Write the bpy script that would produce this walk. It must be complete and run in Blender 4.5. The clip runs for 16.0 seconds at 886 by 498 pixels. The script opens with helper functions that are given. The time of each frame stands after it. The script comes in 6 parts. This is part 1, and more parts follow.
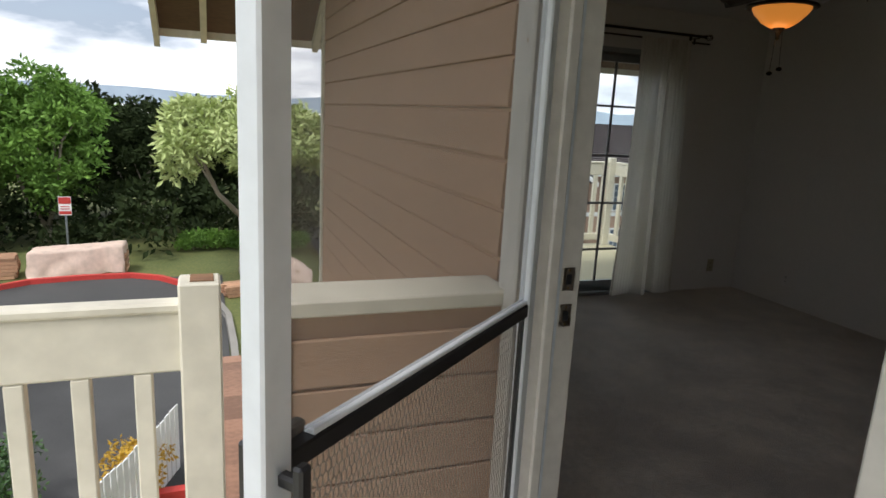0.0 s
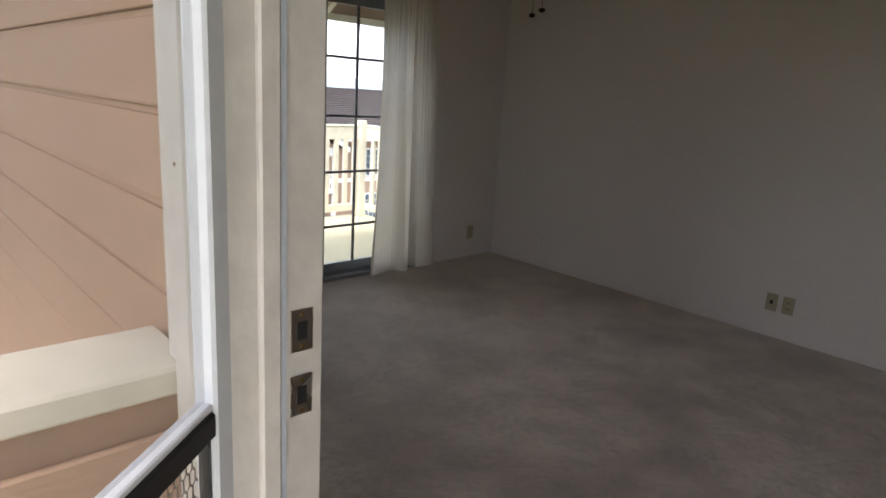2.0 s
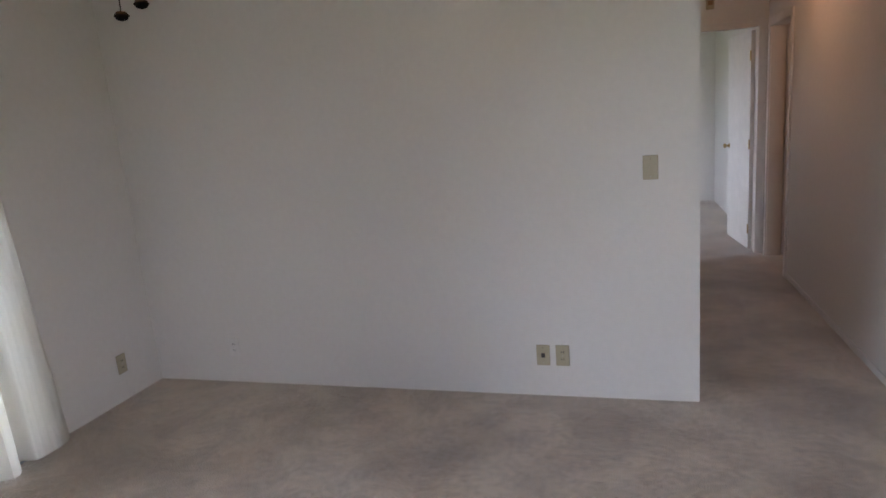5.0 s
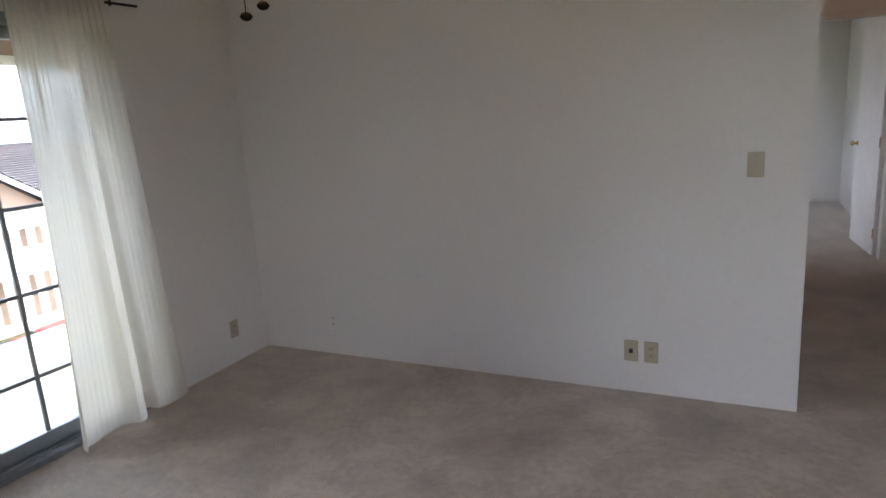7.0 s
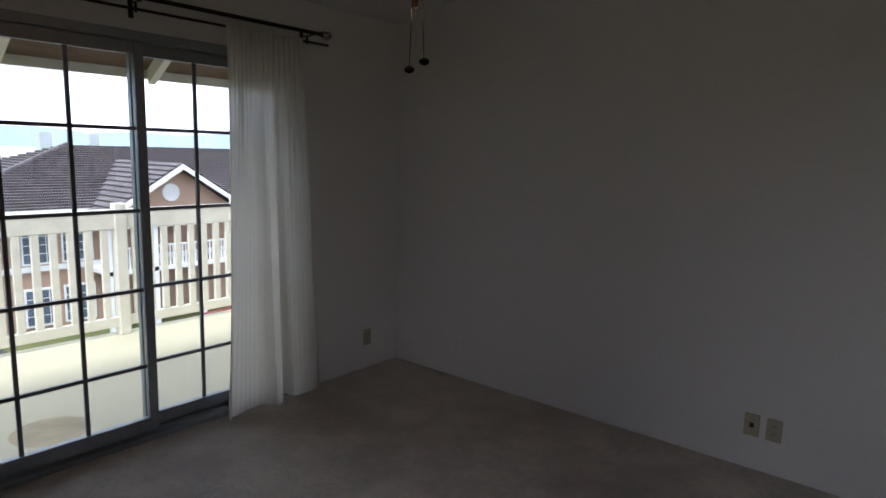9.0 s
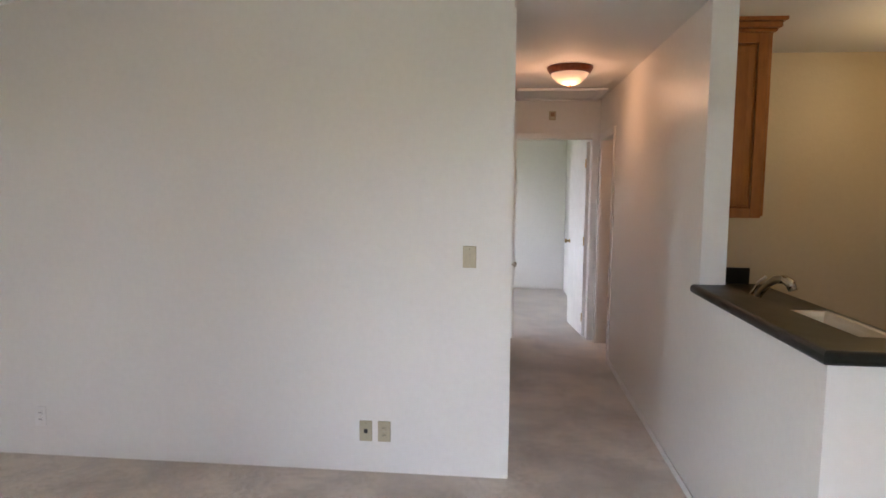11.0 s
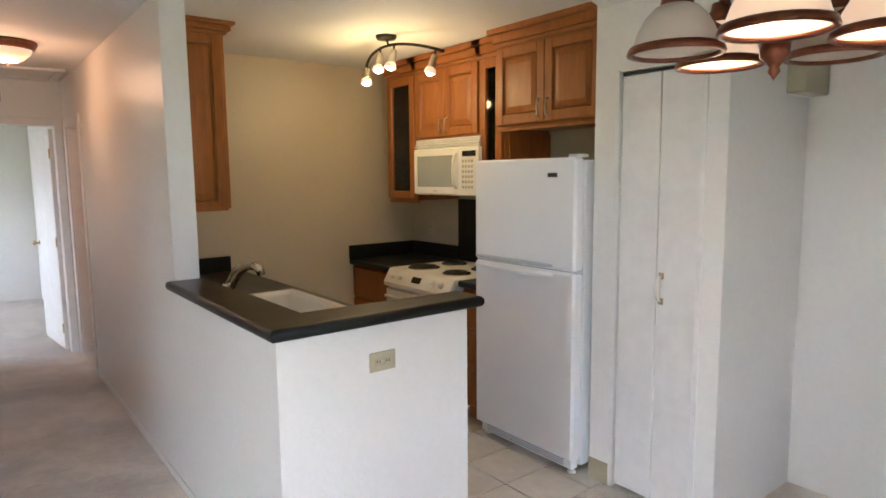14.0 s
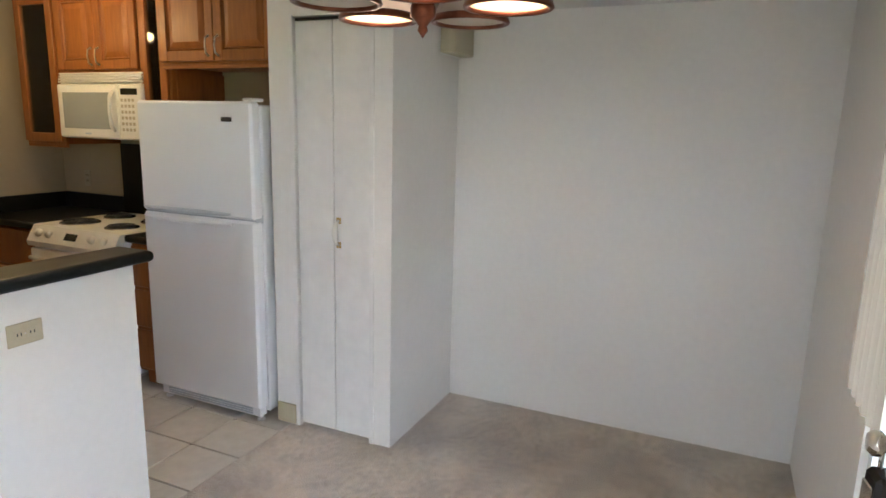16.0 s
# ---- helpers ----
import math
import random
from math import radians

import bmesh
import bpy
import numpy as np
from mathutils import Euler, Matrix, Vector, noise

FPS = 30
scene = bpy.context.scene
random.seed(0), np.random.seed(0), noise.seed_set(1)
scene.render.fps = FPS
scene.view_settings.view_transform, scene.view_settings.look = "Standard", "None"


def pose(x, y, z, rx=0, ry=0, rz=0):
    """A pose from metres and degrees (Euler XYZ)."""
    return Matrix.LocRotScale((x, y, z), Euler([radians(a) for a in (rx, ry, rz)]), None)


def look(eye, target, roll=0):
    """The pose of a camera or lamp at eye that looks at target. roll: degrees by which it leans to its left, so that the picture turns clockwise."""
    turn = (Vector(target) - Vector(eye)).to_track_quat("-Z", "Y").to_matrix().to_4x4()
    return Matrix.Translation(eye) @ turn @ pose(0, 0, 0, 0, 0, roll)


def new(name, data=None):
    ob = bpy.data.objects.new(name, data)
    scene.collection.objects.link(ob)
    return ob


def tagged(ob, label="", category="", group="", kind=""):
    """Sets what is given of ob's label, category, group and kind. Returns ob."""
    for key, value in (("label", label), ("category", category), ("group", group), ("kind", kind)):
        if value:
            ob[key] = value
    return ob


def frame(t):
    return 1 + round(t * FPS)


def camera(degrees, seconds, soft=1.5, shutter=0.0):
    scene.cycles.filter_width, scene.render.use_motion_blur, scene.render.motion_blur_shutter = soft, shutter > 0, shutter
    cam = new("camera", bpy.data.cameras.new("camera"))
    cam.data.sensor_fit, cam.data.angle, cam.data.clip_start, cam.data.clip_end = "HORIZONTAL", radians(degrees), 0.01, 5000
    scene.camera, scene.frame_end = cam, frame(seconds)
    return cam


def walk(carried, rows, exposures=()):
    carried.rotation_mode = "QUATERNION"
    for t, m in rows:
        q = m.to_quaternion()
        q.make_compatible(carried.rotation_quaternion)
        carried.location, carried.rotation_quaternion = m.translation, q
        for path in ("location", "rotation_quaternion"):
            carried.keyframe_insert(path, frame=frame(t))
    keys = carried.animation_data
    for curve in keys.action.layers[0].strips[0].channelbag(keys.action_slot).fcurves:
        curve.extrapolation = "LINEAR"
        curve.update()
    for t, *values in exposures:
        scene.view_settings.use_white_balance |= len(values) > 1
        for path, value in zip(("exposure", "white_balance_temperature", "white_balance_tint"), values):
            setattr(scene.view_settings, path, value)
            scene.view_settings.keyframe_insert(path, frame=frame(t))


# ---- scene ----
# ---------------------------------------------------------------- camera
cam = camera(70.7, 16.0, soft=1.6, shutter=0.0)
# seconds, x, y, z, heading (degrees left of north), pitch, roll
ROWS = (
    (0, 4.437, -4.676, 1.474, 69.04, -12.17, 3.03),
    (0.5, 4.399, -4.684, 1.474, 69.33, -10.12, 2.74),
    (1, 4.138, -4.524, 1.436, 58.00, -11.13, 5.33),
    (1.5, 3.899, -4.350, 1.377, 48.68, -11.73, 5.82),
    (2, 3.797, -4.221, 1.404, 46.48, -13.94, 3.61),
    (2.5, 3.534, -4.023, 1.393, 42.51, -13.44, 2.70),
    (3, 3.259, -3.752, 1.447, 33.67, -13.94, 2.64),
    (3.5, 3.172, -3.402, 1.418, 28.24, -15.13, 1.00),
    (4, 3.075, -3.191, 1.476, 23.53, -14.67, -2.06),
    (6.5, 2.790, -3.093, 1.511, 13.34, -9.30, -4.24),
    (7, 2.965, -3.179, 1.514, 26.08, -12.35, -3.83),
    (7.5, 3.001, -3.236, 1.537, 40.50, -11.75, -4.66),
    (8, 3.072, -3.286, 1.541, 46.20, -10.93, 1.43),
    (8.5, 3.092, -3.293, 1.541, 46.75, -10.43, 1.69),
    (9, 3.124, -3.296, 1.537, 39.23, -8.80, 1.60),
    (9.5, 3.158, -3.272, 1.534, 25.71, -6.35, 0.89),
    (9.7, 3.186, -3.267, 1.532, 19.84, -5.94, 0.45),
    (11.8, 3.186, -3.210, 1.555, -2.97, -5.40, 0.98),
    (12, 3.224, -3.211, 1.565, -7.45, -5.23, 0.84),
    (12.5, 3.252, -3.225, 1.573, -19.52, -5.05, 0.31),
    (13, 3.291, -3.233, 1.569, -26.71, -5.22, 0.12),
    (13.5, 3.286, -3.244, 1.574, -29.93, -5.81, -0.33),
    (14, 3.335, -3.292, 1.586, -37.79, -6.75, -0.57),
    (14.5, 3.336, -3.320, 1.597, -52.85, -7.88, -0.15),
    (15, 3.334, -3.345, 1.596, -61.50, -7.82, 0.49),
    (15.5, 3.357, -3.339, 1.580, -65.15, -10.21, 1.23),
    (16, 3.355, -3.336, 1.582, -66.00, -11.26, 1.44),
)
EXPOSURES = (
    (0, 0.4, 6300, 11), (0.5, 0.15, 6800, 12), (1, 0.22, 7900, 15), (1.5, 1.35, 7100, 16), (2, 1.75, 6400, 17), (2.5, 1.85, 6100, 15), (3, 1.5, 5750, 18), (3.5, 1.7, 5750, 18),
    (4, 2.2, 5850, 20), (6.3, 4.2, 5700, 12), (6.5, 4.2, 5700, 12), (7, 3.1, 5800, 15), (7.5, 1.55, 5750, 17), (8, 1.25, 5700, 17), (9, 1.3, 5750, 17), (9.5, 1.7, 5950, 19),
    (9.7, 2.2, 5950, 18), (11.8, 4.3, 5850, 15), (12.5, 4.28, 5850, 15), (13.5, 4.48, 5700, 12), (14, 4.55, 5680, 12), (14.5, 4.72, 5650, 11), (15, 4.8, 5650, 11), (15.5, 4.48, 5650, 10), (16, 4.4, 5650, 10),
)
walk(cam, [(t, pose(x, y, z, 90 + p, 0, h) @ pose(0, 0, 0, 0, 0, r)) for t, x, y, z, h, p, r in ROWS], EXPOSURES)

# ---------------------------------------------------------------- light
SKY_STRENGTH = 0.10
SUN_STRENGTH = 2.0
world = bpy.data.worlds.new("overcast_sky")
scene.world = world
world.use_nodes = True
wn, wl = world.node_tree.nodes, world.node_tree.links
wn.clear()
w_out = wn.new("ShaderNodeOutputWorld")
w_sky = wn.new("ShaderNodeTexSky")
w_sky.sky_type, w_sky.sun_disc = "NISHITA", False
w_sky.sun_elevation, w_sky.sun_rotation = radians(55), radians(200)
w_bg = wn.new("ShaderNodeBackground")
w_bg.inputs["Strength"].default_value = SKY_STRENGTH
w_cloud = wn.new("ShaderNodeBackground")
w_coord = wn.new("ShaderNodeTexCoord")
w_map = wn.new("ShaderNodeMapping")
w_map.inputs["Scale"].default_value = (1.0, 1.0, 3.2)
w_noise = wn.new("ShaderNodeTexNoise")
w_noise.inputs["Scale"].default_value, w_noise.inputs["Detail"].default_value = 3.6, 8
w_ramp = wn.new("ShaderNodeValToRGB")
w_ramp.color_ramp.elements[0].position, w_ramp.color_ramp.elements[0].color = 0.41, (0.24, 0.275, 0.33, 1)
w_ramp.color_ramp.elements[1].position, w_ramp.color_ramp.elements[1].color = 0.60, (0.90, 0.90, 0.90, 1)
w_cover = wn.new("ShaderNodeValToRGB")
w_cover.color_ramp.elements[0].position, w_cover.color_ramp.elements[0].color = 0.25, (0.6, 0.6, 0.6, 1)
w_cover.color_ramp.elements[1].position, w_cover.color_ramp.elements[1].color = 0.5, (0.97, 0.97, 0.97, 1)
w_mix = wn.new("ShaderNodeMixShader")
w_cloud.inputs["Strength"].default_value = 1.6
wl.new(w_coord.outputs["Generated"], w_map.inputs["Vector"])
wl.new(w_map.outputs["Vector"], w_noise.inputs["Vector"])
wl.new(w_noise.outputs["Fac"], w_ramp.inputs["Fac"])
wl.new(w_noise.outputs["Fac"], w_cover.inputs["Fac"])
wl.new(w_ramp.outputs["Color"], w_cloud.inputs["Color"])
wl.new(w_sky.outputs["Color"], w_bg.inputs["Color"])
wl.new(w_cover.outputs["Color"], w_mix.inputs["Fac"])
wl.new(w_bg.outputs["Background"], w_mix.inputs[1])
wl.new(w_cloud.outputs["Background"], w_mix.inputs[2])
wl.new(w_mix.outputs["Shader"], w_out.inputs["Surface"])

sun_data = bpy.data.lights.new("sun", "SUN")
sun_data.energy, sun_data.angle, sun_data.color = SUN_STRENGTH, radians(12), (1.0, 0.96, 0.9)
sun = new("sun", sun_data)
sun.matrix_world = look((0, 0, 30), (-9, 14, 0))


def bulb_light(name, x, y, z, watts, color, radius=0.03):
    data = bpy.data.lights.new(name, "POINT")
    data.energy, data.color, data.shadow_soft_size = watts, color, radius
    ob = new(name, data)
    ob.location = (x, y, z)
    return ob


WARM = (1.0, 0.66, 0.25)

# ---------------------------------------------------------------- materials
def material(name, color, rough=0.6, metal=0.0, vary=0.12, grain=40.0, patch=2.0, bump=0.0, bump_scale=None, spec=0.5,
             second=None, stretch=(1, 1, 1), per_piece=0.0, transmit=0.0, coat=0.0, sheen=0.0, contrast=(0.33, 0.67), stain=None):
    """A surface with colour variation at two scales and a fine relief, in metres of the object's own space."""
    m = bpy.data.materials.new(name)
    m.use_nodes = True
    n, l = m.node_tree.nodes, m.node_tree.links
    b = n["Principled BSDF"]
    b.inputs["Metallic"].default_value = metal
    b.inputs["Specular IOR Level"].default_value = spec
    b.inputs["Coat Weight"].default_value = coat
    b.inputs["Transmission Weight"].default_value = transmit
    b.inputs["Sheen Weight"].default_value, b.inputs["Sheen Roughness"].default_value = sheen, 0.35
    co = n.new("ShaderNodeTexCoord")
    mp = n.new("ShaderNodeMapping")
    mp.inputs["Scale"].default_value = stretch
    l.new(co.outputs["Object"], mp.inputs["Vector"])
    fine = n.new("ShaderNodeTexNoise")
    fine.inputs["Scale"].default_value, fine.inputs["Detail"].default_value = grain, 8
    wide = n.new("ShaderNodeTexNoise")
    wide.inputs["Scale"].default_value, wide.inputs["Detail"].default_value = patch, 4
    for t in (fine, wide):
        l.new(mp.outputs["Vector"], t.inputs["Vector"])
    add = n.new("ShaderNodeMath")
    add.operation = "MULTIPLY_ADD"
    l.new(fine.outputs["Fac"], add.inputs[0])
    add.inputs[1].default_value = 0.5
    half = n.new("ShaderNodeMath")
    half.operation = "MULTIPLY"
    half.inputs[1].default_value = 0.5
    l.new(wide.outputs["Fac"], half.inputs[0])
    l.new(half.outputs[0], add.inputs[2])
    value = add.outputs[0]
    if per_piece:
        info = n.new("ShaderNodeObjectInfo")
        pm = n.new("ShaderNodeMath")
        pm.operation = "MULTIPLY_ADD"
        l.new(info.outputs["Random"], pm.inputs[0])
        pm.inputs[1].default_value = per_piece
        l.new(value, pm.inputs[2])
        pa = n.new("ShaderNodeMath")
        pa.operation = "SUBTRACT"
        l.new(pm.outputs[0], pa.inputs[0])
        pa.inputs[1].default_value = per_piece / 2
        value = pa.outputs[0]
    ramp = n.new("ShaderNodeValToRGB")
    c = Vector(color)
    lo = Vector(second) if second else c * (1 - vary)
    hi = c if second else c * (1 + vary)
    ramp.color_ramp.elements[0].position, ramp.color_ramp.elements[0].color = contrast[0], (*lo, 1)
    ramp.color_ramp.elements[1].position, ramp.color_ramp.elements[1].color = contrast[1], (*[min(1, x) for x in hi], 1)
    l.new(value, ramp.inputs["Fac"])
    tone = ramp.outputs["Color"]
    if stain:
        blot = n.new("ShaderNodeTexNoise")
        blot.inputs["Scale"].default_value, blot.inputs["Detail"].default_value, blot.inputs["Distortion"].default_value = stain[0], 5, 0.15
        l.new(mp.outputs["Vector"], blot.inputs["Vector"])
        dirt = n.new("ShaderNodeValToRGB")
        dirt.color_ramp.elements[0].position, dirt.color_ramp.elements[0].color = 0.36, (*stain[1], 1)
        dirt.color_ramp.elements[1].position, dirt.color_ramp.elements[1].color = 0.56, (1, 1, 1, 1)
        l.new(blot.outputs["Fac"], dirt.inputs["Fac"])
        mul = n.new("ShaderNodeMixRGB")
        mul.blend_type = "MULTIPLY"
        mul.inputs["Fac"].default_value = 1.0
        l.new(tone, mul.inputs["Color1"])
        l.new(dirt.outputs["Color"], mul.inputs["Color2"])
        tone = mul.outputs["Color"]
    l.new(tone, b.inputs["Base Color"])
    rr = n.new("ShaderNodeMapRange")
    rr.inputs["To Min"].default_value, rr.inputs["To Max"].default_value = max(0.02, rough - 0.08), min(1, rough + 0.08)
    l.new(wide.outputs["Fac"], rr.inputs["Value"])
    l.new(rr.outputs["Result"], b.inputs["Roughness"])
    if bump:
        bt = fine
        if bump_scale:
            bt = n.new("ShaderNodeTexNoise")
            bt.inputs["Scale"].default_value, bt.inputs["Detail"].default_value = bump_scale, 3
            l.new(mp.outputs["Vector"], bt.inputs["Vector"])
        bp = n.new("ShaderNodeBump")
        bp.inputs["Strength"].default_value, bp.inputs["Distance"].default_value = min(1, bump), 0.01
        l.new(bt.outputs["Fac"], bp.inputs["Height"])
        l.new(bp.outputs["Normal"], b.inputs["Normal"])
    return m


def glowing(name, color, strength):
    m = bpy.data.materials.new(name)
    m.use_nodes = True
    b = m.node_tree.nodes["Principled BSDF"]
    b.inputs["Base Color"].default_value = (*color, 1)
    b.inputs["Emission Color"].default_value = (*color, 1)
    b.inputs["Emission Strength"].default_value = strength
    b.inputs["Roughness"].default_value = 0.4
    return m


def see_through(name, color, share, rough=0.5):
    """A sheer cloth or net: a share of the light passes straight through, part of the rest is let through softly."""
    m = bpy.data.materials.new(name)
    m.use_nodes = True
    n, l = m.node_tree.nodes, m.node_tree.links
    n.clear()
    out = n.new("ShaderNodeOutputMaterial")
    clear, cloth, soft = n.new("ShaderNodeBsdfTransparent"), n.new("ShaderNodeBsdfDiffuse"), n.new("ShaderNodeBsdfTranslucent")
    weave = n.new("ShaderNodeTexNoise")
    weave.inputs["Scale"].default_value = 60
    tone = n.new("ShaderNodeValToRGB")
    tone.color_ramp.elements[0].color = (*[x * 0.9 for x in color], 1)
    tone.color_ramp.elements[1].color = (*color, 1)
    l.new(weave.outputs["Fac"], tone.inputs["Fac"])
    for s in (cloth, soft):
        l.new(tone.outputs["Color"], s.inputs["Color"])
    a, b = n.new("ShaderNodeMixShader"), n.new("ShaderNodeMixShader")
    a.inputs["Fac"].default_value = rough
    b.inputs["Fac"].default_value = share
    l.new(cloth.outputs[0], a.inputs[1])
    l.new(soft.outputs[0], a.inputs[2])
    l.new(a.outputs[0], b.inputs[1])
    l.new(clear.outputs[0], b.inputs[2])
    l.new(b.outputs[0], out.inputs["Surface"])
    return m


def glass(name, tint=(0.95, 0.98, 0.98), rough=0.0):
    m = bpy.data.materials.new(name)
    m.use_nodes = True
    n, l = m.node_tree.nodes, m.node_tree.links
    n.clear()
    out = n.new("ShaderNodeOutputMaterial")
    clear, shine, fres, mix = n.new("ShaderNodeBsdfTransparent"), n.new("ShaderNodeBsdfGlossy"), n.new("ShaderNodeFresnel"), n.new("ShaderNodeMixShader")
    clear.inputs["Color"].default_value = (*tint, 1)
    shine.inputs["Roughness"].default_value = rough
    fres.inputs["IOR"].default_value = 1.45
    l.new(fres.outputs[0], mix.inputs["Fac"])
    l.new(clear.outputs[0], mix.inputs[1])
    l.new(shine.outputs[0], mix.inputs[2])
    l.new(mix.outputs[0], out.inputs["Surface"])
    return m


M = {}
M["wall"] = material("wall_paint", (0.68, 0.665, 0.635), 0.42, vary=0.03, grain=30, patch=0.7, bump=0.12, bump_scale=55, spec=0.4)
# cream paint, darkened so the colour carries the kitchen's dimmer light
M["kitchen_wall"] = material("dimmed_cream_kitchen_paint", (0.40, 0.33, 0.222), 0.45, vary=0.03, grain=30, patch=0.7, bump=0.12, bump_scale=55, spec=0.4)
M["ceiling"] = material("ceiling_paint", (0.62, 0.61, 0.59), 0.7, vary=0.03, grain=50, patch=0.9, bump=0.25, bump_scale=90)
M["trim"] = material("white_gloss_trim", (0.68, 0.67, 0.65), 0.38, vary=0.07, grain=14, patch=3, bump=0.06)
M["frame_paint"] = material("worn_cream_frame_paint", (0.50, 0.475, 0.43), 0.5, vary=0.12, grain=25, patch=5, bump=0.2)
M["carpet"] = material("beige_carpet", (0.58, 0.48, 0.37), 0.5, vary=0.0, second=(0.37, 0.30, 0.228), grain=30, patch=5.0, bump=1.0, bump_scale=150, spec=0.6, sheen=1.0, contrast=(0.41, 0.58), stain=(1.7, (0.60, 0.55, 0.50)))
M["tile"] = material("cream_floor_tile", (0.58, 0.54, 0.48), 0.35, vary=0.1, grain=18, patch=4, bump=0.05, per_piece=0.1)
M["grout"] = material("grey_grout", (0.10, 0.085, 0.07), 0.9, grain=80, patch=6)
M["cabinet"] = material("honey_maple_cabinet", (0.30, 0.108, 0.021), 0.42, vary=0, second=(0.20, 0.066, 0.015), grain=9, patch=2.4, stretch=(6, 6, 0.8), bump=0.04, coat=0.0, spec=0.3)
M["cabinet_in"] = material("dark_cabinet_inside", (0.26, 0.16, 0.09), 0.6, grain=9, stretch=(6, 6, 0.8))
M["counter"] = material("black_green_laminate", (0.009, 0.010, 0.0095), 0.34, vary=0.5, grain=220, patch=6, spec=0.22)
M["appliance"] = material("white_enamel", (0.74, 0.76, 0.78), 0.32, vary=0.015, grain=200, patch=2, bump=0.05, bump_scale=350)
M["almond"] = material("almond_plastic", (0.70, 0.675, 0.59), 0.38, vary=0.03, grain=40)
M["plate"] = material("ivory_wall_plate", (0.40, 0.355, 0.245), 0.42, vary=0.05, grain=60)
M["grey_plastic"] = material("grey_plastic", (0.42, 0.46, 0.50), 0.4, grain=60)
M["black"] = material("black_plastic", (0.012, 0.012, 0.013), 0.4, vary=0.3, grain=50)
M["dark_glass"] = material("smoked_oven_glass", (0.30, 0.31, 0.28), 0.12, grain=5, vary=0.06)
M["iron"] = material("dark_bronze_iron", (0.022, 0.016, 0.013), 0.45, metal=0.6, vary=0.3, grain=60)
M["copper"] = material("antique_copper", (0.16, 0.055, 0.030), 0.35, metal=0.85, vary=0.35, grain=40)
M["steel"] = material("brushed_nickel", (0.50, 0.46, 0.40), 0.28, metal=1.0, vary=0.1, grain=90)
M["brass"] = material("worn_brass", (0.45, 0.32, 0.14), 0.35, metal=1.0, vary=0.2, grain=60)
M["chrome"] = material("chrome", (0.70, 0.70, 0.70), 0.12, metal=1.0, vary=0.04)
M["sink"] = material("white_porcelain", (0.74, 0.72, 0.67), 0.18, vary=0.03)
M["aluminium"] = material("weathered_aluminium", (0.30, 0.33, 0.36), 0.42, metal=0.7, vary=0.12, grain=40)
M["muntin"] = material("dark_grey_muntin", (0.16, 0.17, 0.19), 0.45, vary=0.1)
M["white_alu"] = material("white_painted_aluminium", (0.66, 0.69, 0.72), 0.35, vary=0.07, grain=25, patch=4)
M["curtain"] = see_through("sheer_ivory_curtain", (0.74, 0.705, 0.635), 0.03, 0.5)
M["short_curtain"] = see_through("beige_lined_curtain", (0.42, 0.37, 0.31), 0.0, 0.12)
# net colour raised to stand in for hazy glare seen through it
M["screen"] = see_through("haze_lightened_screen", (0.26, 0.245, 0.23), 0.72, 0.0)
M["grille"] = material("galvanised_expanded_metal", (0.62, 0.58, 0.53), 0.5, metal=0.3, vary=0.2)
M["pane"] = glass("window_glass")
M["cab_glass"] = glass("cabinet_glass", (0.80, 0.77, 0.72), 0.0)
M["siding"] = material("tan_painted_siding", (0.41, 0.265, 0.175), 0.7, vary=0.10, grain=24, patch=1.6, stretch=(1, 1, 4), bump=0.3, per_piece=0.06)
M["stucco"] = material("pinkish_tan_stucco", (0.40, 0.265, 0.19), 0.85, vary=0.08, grain=60, patch=0.8, bump=0.3)
M["cream"] = material("weathered_cream_paint", (0.68, 0.64, 0.53), 0.6, vary=0.10, grain=16, patch=4, bump=0.18, second=None)
M["bare_wood"] = material("bare_weathered_wood", (0.24, 0.13, 0.07), 0.85, vary=0.3, grain=30, stretch=(1, 1, 6), bump=0.3)
M["soffit"] = material("brown_soffit_board", (0.13, 0.08, 0.05), 0.75, vary=0.2, grain=20, stretch=(4, 1, 1))
M["deck"] = material("cream_deck_coating", (0.46, 0.42, 0.285), 0.7, vary=0.10, grain=40, patch=1.2, bump=0.15)
M["shake"] = material("weathered_wood_shake", (0.26, 0.145, 0.095), 0.9, vary=0.3, grain=26, patch=3, stretch=(1, 1, 1), bump=0.5, per_piece=0.5)
M["far_shake"] = material("grey_brown_shake_roof", (0.115, 0.10, 0.10), 0.9, vary=0.55, grain=5, patch=0.8, stretch=(1, 1, 1), bump=0.4)
M["asphalt"] = material("dark_asphalt", (0.075, 0.074, 0.072), 0.9, vary=0.0, second=(0.042, 0.042, 0.041), grain=60, patch=0.6, bump=0.3, stain=(0.35, (0.45, 0.45, 0.45)))
M["red_paint"] = material("red_kerb_paint", (0.52, 0.045, 0.035), 0.6, vary=0.15, grain=20)
M["white_paint"] = material("white_outdoor_paint", (0.78, 0.78, 0.76), 0.55, vary=0.06, grain=12)
M["grass"] = material("dry_green_lawn", (0.17, 0.175, 0.05), 0.95, vary=0.0, second=(0.075, 0.10, 0.028), grain=14, patch=0.5, bump=0.8)
M["bark"] = material("grey_bark", (0.30, 0.26, 0.20), 0.9, vary=0.3, grain=12, stretch=(1, 1, 0.3), bump=0.5)
M["leaf_mid"] = material("green_leaves", (0.19, 0.34, 0.055), 0.6, spec=0.25, vary=0.0, second=(0.07, 0.15, 0.025), grain=5, patch=0.7)
M["leaf_light"] = material("pale_green_leaves", (0.54, 0.60, 0.27), 0.6, spec=0.25, vary=0.0, second=(0.30, 0.38, 0.12), grain=5, patch=0.9)
